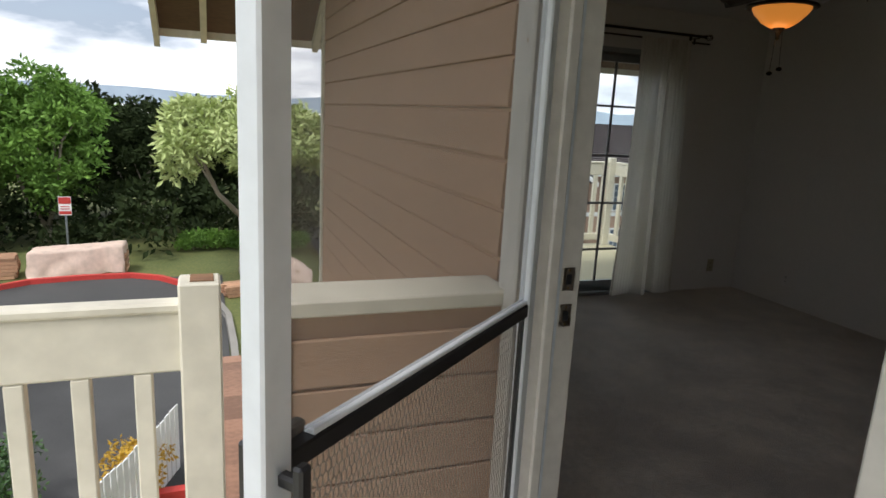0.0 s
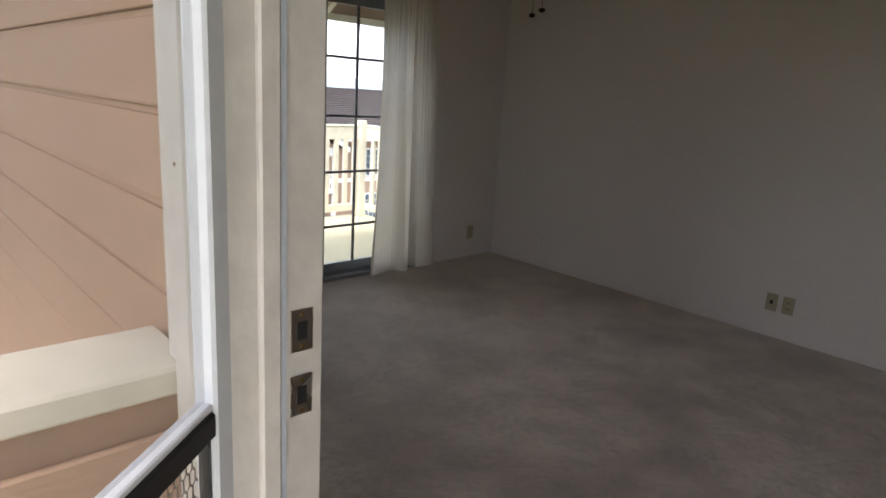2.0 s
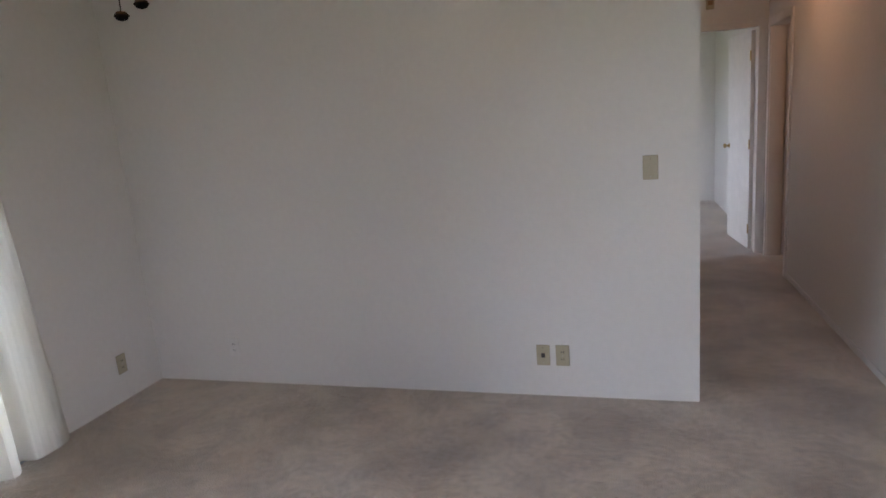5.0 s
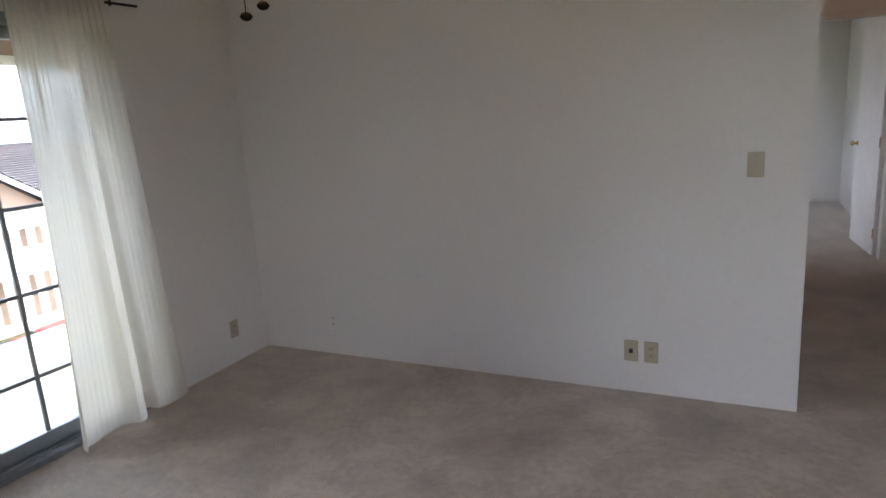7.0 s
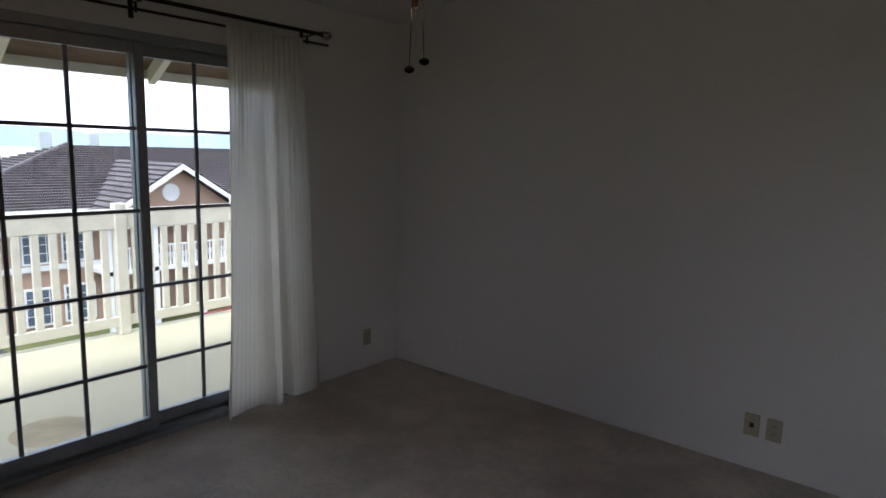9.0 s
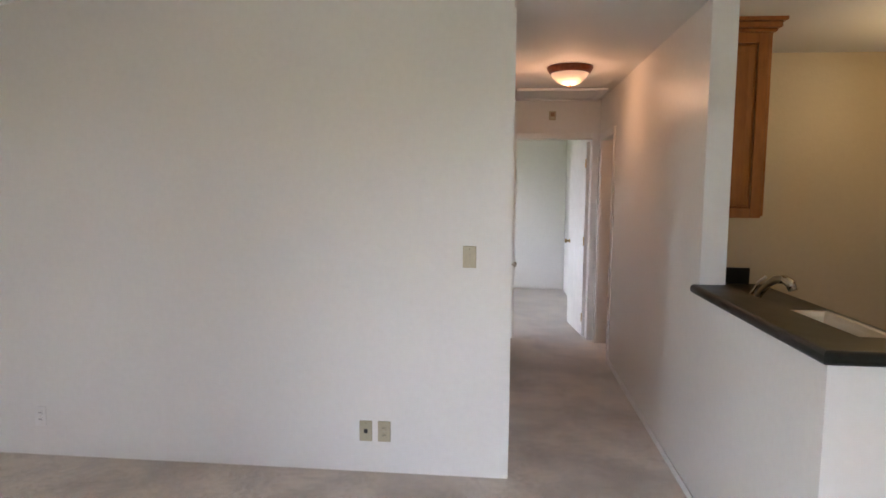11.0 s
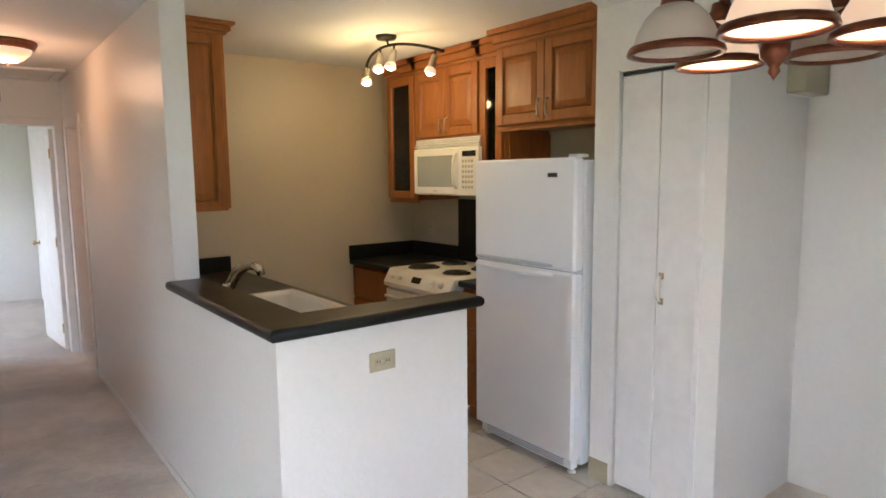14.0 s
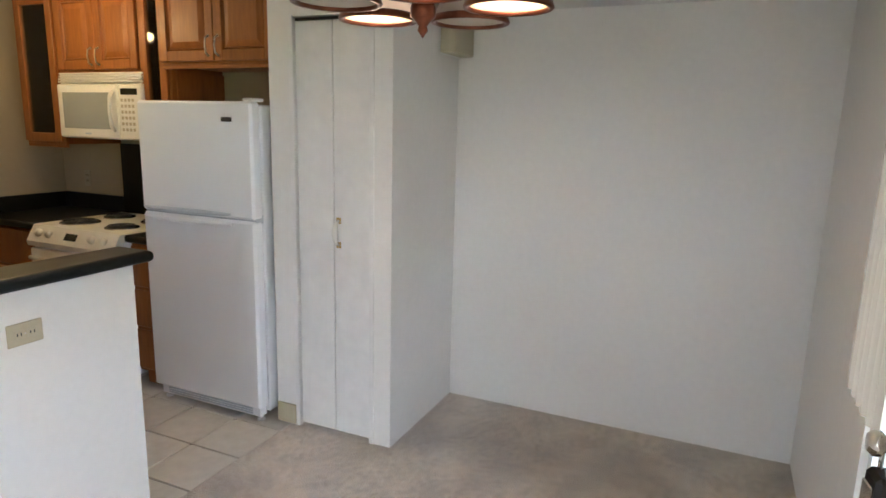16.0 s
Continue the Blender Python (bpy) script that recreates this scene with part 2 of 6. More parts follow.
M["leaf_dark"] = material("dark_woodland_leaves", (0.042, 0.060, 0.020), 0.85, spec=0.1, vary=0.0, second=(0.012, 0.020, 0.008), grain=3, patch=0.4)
M["leaf_hedge"] = material("hedge_leaves", (0.055, 0.13, 0.02), 0.5, vary=0.0, second=(0.02, 0.06, 0.01), grain=9, patch=2)
M["petal"] = material("yellow_petals", (0.55, 0.34, 0.03), 0.6, vary=0.2, grain=9)
M["tarp"] = material("dusty_pink_drop_cloth", (0.60, 0.46, 0.375), 0.8, vary=0.18, grain=7, patch=2.2, bump=0.4, bump_scale=9)
M["lumber"] = material("stacked_lumber", (0.42, 0.24, 0.14), 0.85, vary=0.25, grain=10, per_piece=0.4)
M["bulb"] = glowing("lit_bulb", (1.0, 0.84, 0.58), 1.4)
M["shade_lit"] = glowing("lit_alabaster_shade", (1.0, 0.70, 0.46), 0.02)
M["shade_amber"] = glowing("lit_amber_glass_bowl", (0.95, 0.33, 0.05), 0.36)
M["shade_white"] = material("frosted_white_glass", (0.50, 0.44, 0.37), 0.35, vary=0.06, grain=9)
# concrete paled to stand in for the haze before the towers
M["haze"] = material("haze_paled_concrete", (0.50, 0.52, 0.55), 0.9, vary=0.05)
# bluish grey base colour stands in for sky mirrored in far panes
M["far_pane"] = material("sky_tinted_window_pane", (0.10, 0.13, 0.17), 0.1, vary=0.3, grain=2, patch=0.6)
M["deck_dirt"] = material("brown_dirt_stain", (0.36, 0.29, 0.18), 0.8, vary=0.3, grain=9, patch=4)
# darker shake for course risers, their shadow painted in
M["butt_shade"] = material("shaded_shake_butts", (0.055, 0.042, 0.042), 0.95, vary=0.5, grain=4)
M["kerb"] = material("grey_concrete_kerb", (0.24, 0.225, 0.20), 0.9, vary=0.15, grain=30, patch=2, bump=0.2)
M["fob"] = material("dull_black_fob", (0.006, 0.006, 0.006), 0.85, spec=0.1)
M["display"] = material("unlit_display", (0.015, 0.018, 0.016), 0.2)


# ---------------------------------------------------------------- building helpers
def bm_box(bm, x0, x1, y0, y1, z0, z1, bevel=0.0, seg=1):
    r = bmesh.ops.create_cube(bm, size=1.0)
    vs = r["verts"]
    for v in vs:
        v.co = Vector(((x0 + x1) / 2 + v.co.x * (x1 - x0), (y0 + y1) / 2 + v.co.y * (y1 - y0), (z0 + z1) / 2 + v.co.z * (z1 - z0)))
    if bevel:
        es = list({e for v in vs for e in v.link_edges})
        bmesh.ops.bevel(bm, geom=es, offset=bevel, segments=seg, affect="EDGES", profile=0.5)
    return vs


def box(x0, x1, y0, y1, z0, z1, bevel=0.0, seg=1):
    bm = bmesh.new()
    bm_box(bm, x0, x1, y0, y1, z0, z1, bevel, seg)
    return bm


def boxes(*rows, bevel=0.0):
    bm = bmesh.new()
    for r in rows:
        bm_box(bm, *r, bevel)
    return bm


def bm_tube(bm, points, radius, n=10, caps=True):
    """A round bar along the points; radius is one number or one for each point."""
    pts = [Vector(p) for p in points]
    rad = radius if isinstance(radius, (list, tuple)) else [radius] * len(pts)
    rings = []
    side = None
    for i, p in enumerate(pts):
        d = (pts[min(i + 1, len(pts) - 1)] - pts[max(i - 1, 0)]).normalized()
        if side is None:
            side = d.orthogonal().normalized()
        side = (side - d * side.dot(d)).normalized()
        up = d.cross(side)
        rings.append([bm.verts.new(p + rad[i] * (math.cos(a) * side + math.sin(a) * up)) for a in (2 * math.pi * k / n for k in range(n))])
    for a, b in zip(rings, rings[1:]):
        for k in range(n):
            bm.faces.new((a[k], a[(k + 1) % n], b[(k + 1) % n], b[k]))
    if caps:
        bm.faces.new(rings[0][::-1])
        bm.faces.new(rings[-1])
    return bm


def tube(points, radius, n=10):
    return bm_tube(bmesh.new(), points, radius, n)


def lathe(profile, x=0, y=0, z=0, n=28, bm=None, m=None):
    """A turned shape: (radius, height) pairs round the vertical axis."""
    bm = bm or bmesh.new()
    rings = []
    for r, h in profile:
        if r < 1e-5:
            rings.append([bm.verts.new((0, 0, h))])
        else:
            rings.append([bm.verts.new((r * math.cos(2 * math.pi * k / n), r * math.sin(2 * math.pi * k / n), h)) for k in range(n)])
    for a, b in zip(rings, rings[1:]):
        for k in range(n):
            q = (k + 1) % n
            if len(a) == 1 and len(b) == 1:
                continue
            if len(a) == 1:
                bm.faces.new((a[0], b[q], b[k]))
            elif len(b) == 1:
                bm.faces.new((a[k], a[q], b[0]))
            else:
                bm.faces.new((a[k], a[q], b[q], b[k]))
    m = m or Matrix.Translation((x, y, z))
    for ring in rings:
        for v in ring:
            v.co = m @ v.co
    return bm


def mesh_of(name, bm, mat, smooth=False):
    bmesh.ops.recalc_face_normals(bm, faces=bm.faces)
    me = bpy.data.meshes.new(name)
    bm.to_mesh(me)
    bm.free()
    me.materials.append(mat)
    if smooth:
        me.polygons.foreach_set("use_smooth", [True] * len(me.polygons))
    return me


def part(name, bm, mat, parent, label="", smooth=False):
    ob = new(name, mesh_of(name, bm, mat, smooth))
    ob.parent = parent
    if label:
        ob["label"] = label
    return ob


def thing(name, x, y, z, label, category, group="", kind="", turn=0):
    ob = new(name)
    ob.empty_display_size = 0.1
    ob.matrix_world = pose(x, y, z, 0, 0, turn)
    return tagged(ob, label, category, group, kind)


def solid(name, bm, mat, label, category, group="", kind="", smooth=False):
    return tagged(new(name, mesh_of(name, bm, mat, smooth)), label, category, group, kind)


def structure(name, bm, mat, label, category="", smooth=False):
    return solid(name, bm, mat, label, category or name.split("_")[0], kind="structure", smooth=smooth)

# ---------------------------------------------------------------- the shell of the flat
CEIL = 2.44                      # flat ceiling over hall and kitchen
EAVE, EAVE_W, RIDGE, RIDGE_X, EAST = 2.165, 2.40, 3.10, 3.30, 6.60


def vault(x):
    if x < RIDGE_X:
        return EAVE_W + (RIDGE - EAVE_W) * x / RIDGE_X
    return EAVE + (RIDGE - EAVE) * (EAST - x) / (EAST - RIDGE_X)


def sloped_slab(xs, y0, y1, under, thick):
    bm = bmesh.new()
    rows = []
    for x in xs:
        z = under(x)
        rows.append([bm.verts.new(p) for p in ((x, y0, z), (x, y1, z), (x, y1, z + thick), (x, y0, z + thick))])
    for a, b in zip(rows, rows[1:]):
        for k in range(4):
            bm.faces.new((a[k], a[(k + 1) % 4], b[(k + 1) % 4], b[k]))
    bm.faces.new(rows[0])
    bm.faces.new(rows[-1][::-1])
    return bm


# floors
bm = bmesh.new()
lo, hi = ([bm.verts.new((x, y, z)) for x, y in ((0, -3.77), (3.03, -3.77), (3.03, -3.81), (3.96, -3.81), (3.96, -3.77), (EAST, -3.77), (EAST, -1.37), (4.14, -1.37), (4.14, 0.0), (0, 0.0))] for z in (-0.12, 0.0))
bm.faces.new(lo[::-1])
bm.faces.new(hi)
for k in range(10):
    bm.faces.new((lo[k], lo[(k + 1) % 10], hi[(k + 1) % 10], hi[k]))
structure("floor_living", bm, M["carpet"], "mottled beige cut-pile carpet, worn and stained", "carpet")
structure("floor_hall", box(3.235, 4.14, 0, 3.22, -0.12, 0.0), M["carpet"], "beige cut-pile hallway carpet", "carpet")
structure("floor_bedroom", box(1.4, 4.26, 3.22, 6.55, -0.12, 0.0), M["carpet"], "beige cut-pile bedroom carpet", "carpet")
structure("floor_kitchen", box(4.26, 6.45, -1.37, 1.13, -0.12, -0.008), M["grout"], "cream square floor tiles with grey grout", "floor")
structure("floor_bath", boxes((4.26, 5.9, 1.25, 3.22, -0.12, 0.0), (4.14, 4.26, 2.40, 3.10, -0.12, 0.0)), M["tile"], "plain pale bathroom floor", "floor")

# outer and inner walls
WEST_DOOR = (-2.75, -0.90, 2.07)
wall_west = structure("wall_west", boxes((-0.15, 0, -3.77, WEST_DOOR[0], -0.1, EAVE_W), (-0.15, 0, WEST_DOOR[1], 0.12, -0.1, EAVE_W),
                                         (-0.15, 0, WEST_DOOR[0], WEST_DOOR[1], WEST_DOOR[2], EAVE_W)),
                      M["wall"], "white painted wall around the sliding glass door", "wall")
structure("wall_north", boxes((0, 3.235, 0, 0.12, -0.1, 3.15)), M["wall"], "long plain white painted living room wall", "wall")
structure("wall_hall_left", boxes((3.115, 3.235, 0.12, 3.22, -0.1, CEIL)), M["wall"], "white painted hallway wall", "wall")
structure("wall_hall_right", boxes((4.14, 4.26, -0.12, 2.40, -0.1, CEIL), (4.14, 4.26, 3.10, 3.22, -0.1, CEIL), (4.14, 4.26, 2.40, 3.10, 2.03, CEIL)),
          M["wall"], "white painted wall between hallway and kitchen", "wall")
structure("wall_hall_end", boxes((3.235, 3.31, 3.22, 3.34, -0.1, CEIL), (4.06, 4.26, 3.22, 3.34, -0.1, CEIL), (3.31, 4.06, 3.22, 3.34, 2.05, CEIL), (1.4, 3.235, 3.22, 3.34, -0.1, CEIL)),
          M["wall"], "white wall at the hallway end with a doorway", "wall")
structure("wall_half", boxes((4.14, 4.26, -1.335, -0.12, -0.1, 1.045), (4.26, 4.975, -1.335, -1.215, -0.1, 1.045)),
          M["wall"], "white painted half wall under the breakfast bar", "wall")
structure("wall_kitchen_back", boxes((4.26, 6.56, 1.13, 1.25, -0.1, CEIL)), M["kitchen_wall"], "plain cream kitchen wall, colour darkened for the dim light", "wall")
structure("wall_kitchen_east", boxes((6.45, 6.59, -1.275, 1.13, -0.1, CEIL)), M["kitchen_wall"], "cream wall behind range and refrigerator, colour darkened for the dim light", "wall")
structure("wall_pantry", boxes((5.86, 5.96, -1.42, -1.275, -0.1, CEIL), (5.86, 5.96, -1.958, -1.845, -0.1, CEIL), (5.86, 5.96, -1.845, -1.42, 2.06, CEIL)),
          M["wall"], "white painted closet wall beside the refrigerator", "wall")
structure("wall_pantry_south", box(5.96, EAST, -1.958, -1.858, -0.1, CEIL), M["wall"], "white painted closet side wall in the dining nook", "wall")
structure("wall_pantry_north", box(5.96, EAST, -1.36, -1.275, -0.1, CEIL), M["wall"], "white painted closet side wall by the refrigerator", "wall")
structure("wall_east", boxes((EAST, EAST + 0.14, -3.87, -1.275, -0.1, 2.21), (5.86, EAST, -1.958, -1.275, CEIL - 0.03, 2.41)), M["wall"], "plain white dining nook wall", "wall")
WIN = (4.88, 5.34, 0.45, 2.0)
structure("wall_south", boxes((-0.15, 3.014, -3.87, -3.77, -0.1, EAVE_W), (4.0, WIN[0], -3.87, -3.77, -0.1, EAVE_W), (WIN[1], EAST, -3.87, -3.77, -0.1, EAVE_W),
                              (3.014, 4.0, -3.87, -3.77, 2.09, 2.2), (WIN[0], WIN[1], -3.87, -3.77, -0.1, WIN[2]), (WIN[0], WIN[1], -3.87, -3.77, WIN[3], EAVE)),
          M["wall"], "white painted entry wall with the front door opening", "wall")
gable = bmesh.new()
for y0, y1, xa, xb in ((-3.87, -3.77, -0.15, EAST), (-1.34, -1.30, 3.235, EAST)):
    zs = 2.2 if y0 < -3 else CEIL
    top = [(xa, max(zs, vault(max(xa, 0)))), (RIDGE_X, RIDGE), (xb, max(zs, vault(xb)))]
    front = [gable.verts.new(p) for p in [(xa, y0, zs), (xb, y0, zs)] + [(x, y0, z + 0.01) for x, z in top[::-1]]]
    back = [gable.verts.new((v.co.x, y1, v.co.z)) for v in front]
    gable.faces.new(front)
    gable.faces.new(back[::-1])
    for k in range(5):
        gable.faces.new((front[k], front[(k + 1) % 5], back[(k + 1) % 5], back[k]))
structure("wall_gable", gable, M["wall"], "white painted upper walls under the vault", "wall")
structure("wall_upper_hall", box(3.225, 3.235, -1.30, 0, CEIL, 3.12), M["wall"], "white painted upper wall beside the hall ceiling", "wall")
# rooms past the hall
structure("wall_bedroom", boxes((1.28, 1.40, 3.22, 3.4, -0.1, CEIL), (1.28, 1.40, 5.9, 6.67, -0.1, CEIL), (1.28, 1.40, 3.4, 5.9, -0.1, 0.6), (1.28, 1.40, 3.4, 5.9, 2.1, CEIL),
                                (1.40, 4.26, 6.55, 6.67, -0.1, CEIL), (4.135, 4.26, 3.34, 6.55, -0.1, CEIL)),
          M["wall"], "plain white bedroom walls seen through the doorway", "wall")
structure("wall_bath", boxes((5.9, 6.0, 1.25, 3.34, -0.1, CEIL), (4.26, 5.9, 3.22, 3.34, -0.1, CEIL)), M["wall"], "plain white bathroom walls", "wall")
structure("ceiling_flat", boxes((3.235, EAST, -1.30, 1.13, CEIL, CEIL + 0.05), (3.235, 6.0, 1.13, 3.34, CEIL, CEIL + 0.05), (1.28, 4.38, 3.34, 6.67, CEIL, CEIL + 0.05), (1.28, 3.235, 0.12, 3.34, CEIL, CEIL + 0.05)),
          M["ceiling"], "white painted flat ceiling", "ceiling")
structure("ceiling_vault", sloped_slab((0.0, RIDGE_X, EAST), -3.77, -1.30, vault, 0.04), M["ceiling"], "white painted vaulted ceiling", "ceiling")
structure("ceiling_vault_north", sloped_slab((0.0, 3.225), -1.30, 0.0, vault, 0.04), M["ceiling"], "white painted vaulted ceiling", "ceiling")


def roof_under(x):
    if x < 0:
        return EAVE_W + 0.05 + 0.60 * x
    return vault(x) + 0.05 if x <= EAST else EAVE + 0.05 - 0.272 * (x - EAST)


def roof_over_flat(x):
    return roof_under(x) if x <= RIDGE_X else max(roof_under(x), CEIL + 0.08)


structure("roof", sloped_slab((-0.78, 0.0, RIDGE_X, EAST, 7.5), -4.98, -1.33, roof_under, 0.16), M["soffit"], "brown boarded roof overhang", "roof")
structure("roof_north", sloped_slab((-0.78, 0.0, RIDGE_X, 5.4, EAST, 7.5), -1.33, 7.0, roof_over_flat, 0.16), M["soffit"], "brown boarded roof overhang", "roof")
fascia = structure("fascia", boxes((-0.83, -0.78, -5.02, 7.0, 1.93, 2.19)), M["cream"], "weathered cream fascia board", "fascia")
rake = bmesh.new()
for xa, xb in ((-0.83, 0.0), (0.0, RIDGE_X), (RIDGE_X, EAST), (EAST, 7.5)):
    vs = [rake.verts.new((x, y, roof_under(x) + dz)) for y in (-5.02, -4.98) for x, dz in ((xa, -0.10), (xb, -0.10), (xb, 0.19), (xa, 0.19))]
    for f in ((0, 1, 2, 3), (7, 6, 5, 4), (0, 4, 5, 1), (1, 5, 6, 2), (2, 6, 7, 3), (3, 7, 4, 0)):
        rake.faces.new([vs[i] for i in f])
structure("rake_board", rake, M["cream"], "weathered cream board along the roof edge", "trim")


def rafter(y):
    bm = bmesh.new()
    vs = [bm.verts.new((x, y + dy, roof_under(x) + dz)) for dy in (0, 0.045) for x, dz in ((-0.77, -0.09), (-0.16, -0.09), (-0.16, 0.0), (-0.77, 0.0))]
    for f in ((0, 1, 2, 3), (7, 6, 5, 4), (0, 4, 5, 1), (1, 5, 6, 2), (2, 6, 7, 3), (3, 7, 4, 0)):
        bm.faces.new([vs[i] for i in f])
    return solid("rafter", bm, M["cream"], "painted wooden rafter tail under the eave", "rafter", "rafter tails under the eave")


for k in range(9):
    rafter(-4.7 + 0.82 * k)


# ---------------------------------------------------------------- sliding glass door
def sliding_door():
    d = thing("door_sliding", 0, 0, 0, "grey aluminium sliding glass door with colonial grid", "sliding door", kind="structure")
    y0, y1, top = WEST_DOOR
    part("outer_frame", boxes((-0.13, 0.012, y0, y0 + 0.035, 0.0, top), (-0.13, 0.012, y1 - 0.035, y1, 0.0, top), (-0.13, 0.012, y0 + 0.035, y1 - 0.035, top - 0.045, top),
                              (-0.13, 0.012, y0 + 0.035, y1 - 0.035, -0.005, 0.028), bevel=0.003), M["aluminium"], d)
    part("track", boxes((-0.042, -0.036, y0 + 0.036, y1 - 0.036, 0.028, 0.042), (-0.090, -0.084, y0 + 0.036, y1 - 0.036, 0.028, 0.042)), M["aluminium"], d)
    mid = (y0 + y1) / 2
    for name, x, a, b, cols in (("sliding_panel", -0.04, y0 + 0.036, mid + 0.03, (-2.429, -2.142)), ("fixed_panel", -0.088, mid - 0.02, y1 - 0.036, (-1.50, -1.213))):
        p = part(name, boxes((x - 0.018, x + 0.018, a, a + 0.048, 0.043, top - 0.046), (x - 0.018, x + 0.018, b - 0.048, b, 0.043, top - 0.046),
                             (x - 0.018, x + 0.018, a + 0.048, b - 0.048, 0.043, 0.11), (x - 0.018, x + 0.018, a + 0.048, b - 0.048, top - 0.105, top - 0.046), bevel=0.003),
                 M["aluminium"], d)
        g = part("pane", box(x - 0.003, x + 0.003, a + 0.04, b - 0.04, 0.105, top - 0.1), M["pane"], p)
        g.visible_shadow = False
        for c in cols:
            part("muntin", box(x - 0.007, x + 0.007, c - 0.009, c + 0.009, 0.11, top - 0.105), M["muntin"], p)
        for z in (0.391, 0.798, 1.205, 1.611):
            part("muntin", box(x - 0.0075, x + 0.0075, a + 0.048, b - 0.048, z - 0.009, z + 0.009), M["muntin"], p)
    part("pull_handle", boxes((-0.02, 0.022, y0 + 0.045, y0 + 0.082, 0.90, 1.12), (0.022, 0.040, y0 + 0.045, y0 + 0.075, 0.93, 1.09), bevel=0.006), M["black"], d, "black pull handle")


sliding_door()


# ---------------------------------------------------------------- front door frame, screen door, door leaf
def entry_frame():
    f = thing("door_frame", 3.054, -3.823, 0, "worn cream-white wooden front door frame", "door frame", kind="structure")
    for s, name in ((0, "jamb"), (1, "jamb")):
        o = 0.0 if s == 0 else 0.905
        sg = -1 if s == 0 else 1
        a, b = sorted((o, o + sg * 0.04))
        part(name, boxes((a, b, -0.085, 0.075, -0.02, 2.05), bevel=0.004), M["frame_paint"], f)
        a, b = sorted((o, o + sg * -0.014))
        part("stop", boxes((a, b, -0.03, 0.0, 0.0, 2.05), bevel=0.003), M["frame_paint"], f)
        a, b = sorted((o + sg * 0.012, o + sg * 0.075))
        part("brickmould", boxes((a, b, -0.115, -0.086, -0.06, 2.12), bevel=0.006), M["frame_paint"], f)
        a, b = sorted((o + sg * 0.075, o + sg * 0.14))
        part("outer_trim", boxes((a, b, -0.10, -0.062, -0.06, 2.16), bevel=0.005), M["frame_paint"], f)
        a, b = sorted((o + sg * 0.010, o + sg * 0.068))
        part("inner_casing", boxes((a, b, 0.062, 0.076, 0.0, 2.10), bevel=0.003), M["trim"], f)
    part("head", boxes((-0.04, 0.945, -0.085, 0.075, 2.05, 2.09), bevel=0.004), M["frame_paint"], f)
    part("head_trim", boxes((-0.14, 1.045, -0.11, -0.06, 2.16, 2.24), bevel=0.004), M["frame_paint"], f)
    for z, r in ((1.66, 0.005), (1.30, 0.003), (0.62, 0.003)):
        part("screw_plug", lathe([(r, 0), (r * 0.8, 0.0012), (0, 0.0012)], m=Matrix.Translation((-0.042, -0.1152, z)) @ Matrix.Rotation(radians(90), 4, "X"), n=10), M["cabinet_in"], f)
    part("weatherstrip", boxes((0.0, 0.008, -0.0, 0.010, 0.0, 2.05)), M["grey_plastic"], f, "grey rubber weatherstrip")
    part("threshold", boxes((0.0, 0.905, -0.10, 0.06, -0.02, 0.012), bevel=0.004), M["aluminium"], f, "worn metal threshold")
    for z in (0.962, 1.063):
        p = part("strike_plate", boxes((0.0, 0.002, 0.020, 0.056, z - 0.032, z + 0.032), bevel=0.0008), M["steel"], f, "dull metal strike plate with dark hole")
        part("latch_hole", boxes((0.002, 0.0032, 0.030, 0.046, z - 0.014, z + 0.014)), M["black"], p)
        for dz in (-0.024, 0.024):
            part("screw", lathe([(0.0035, 0), (0.003, 0.0012), (0, 0.0014)], m=Matrix.Translation((0.002, 0.038, z + dz)) @ Matrix.Rotation(radians(90), 4, "Y"), n=8), M["brass"], p)


entry_frame()


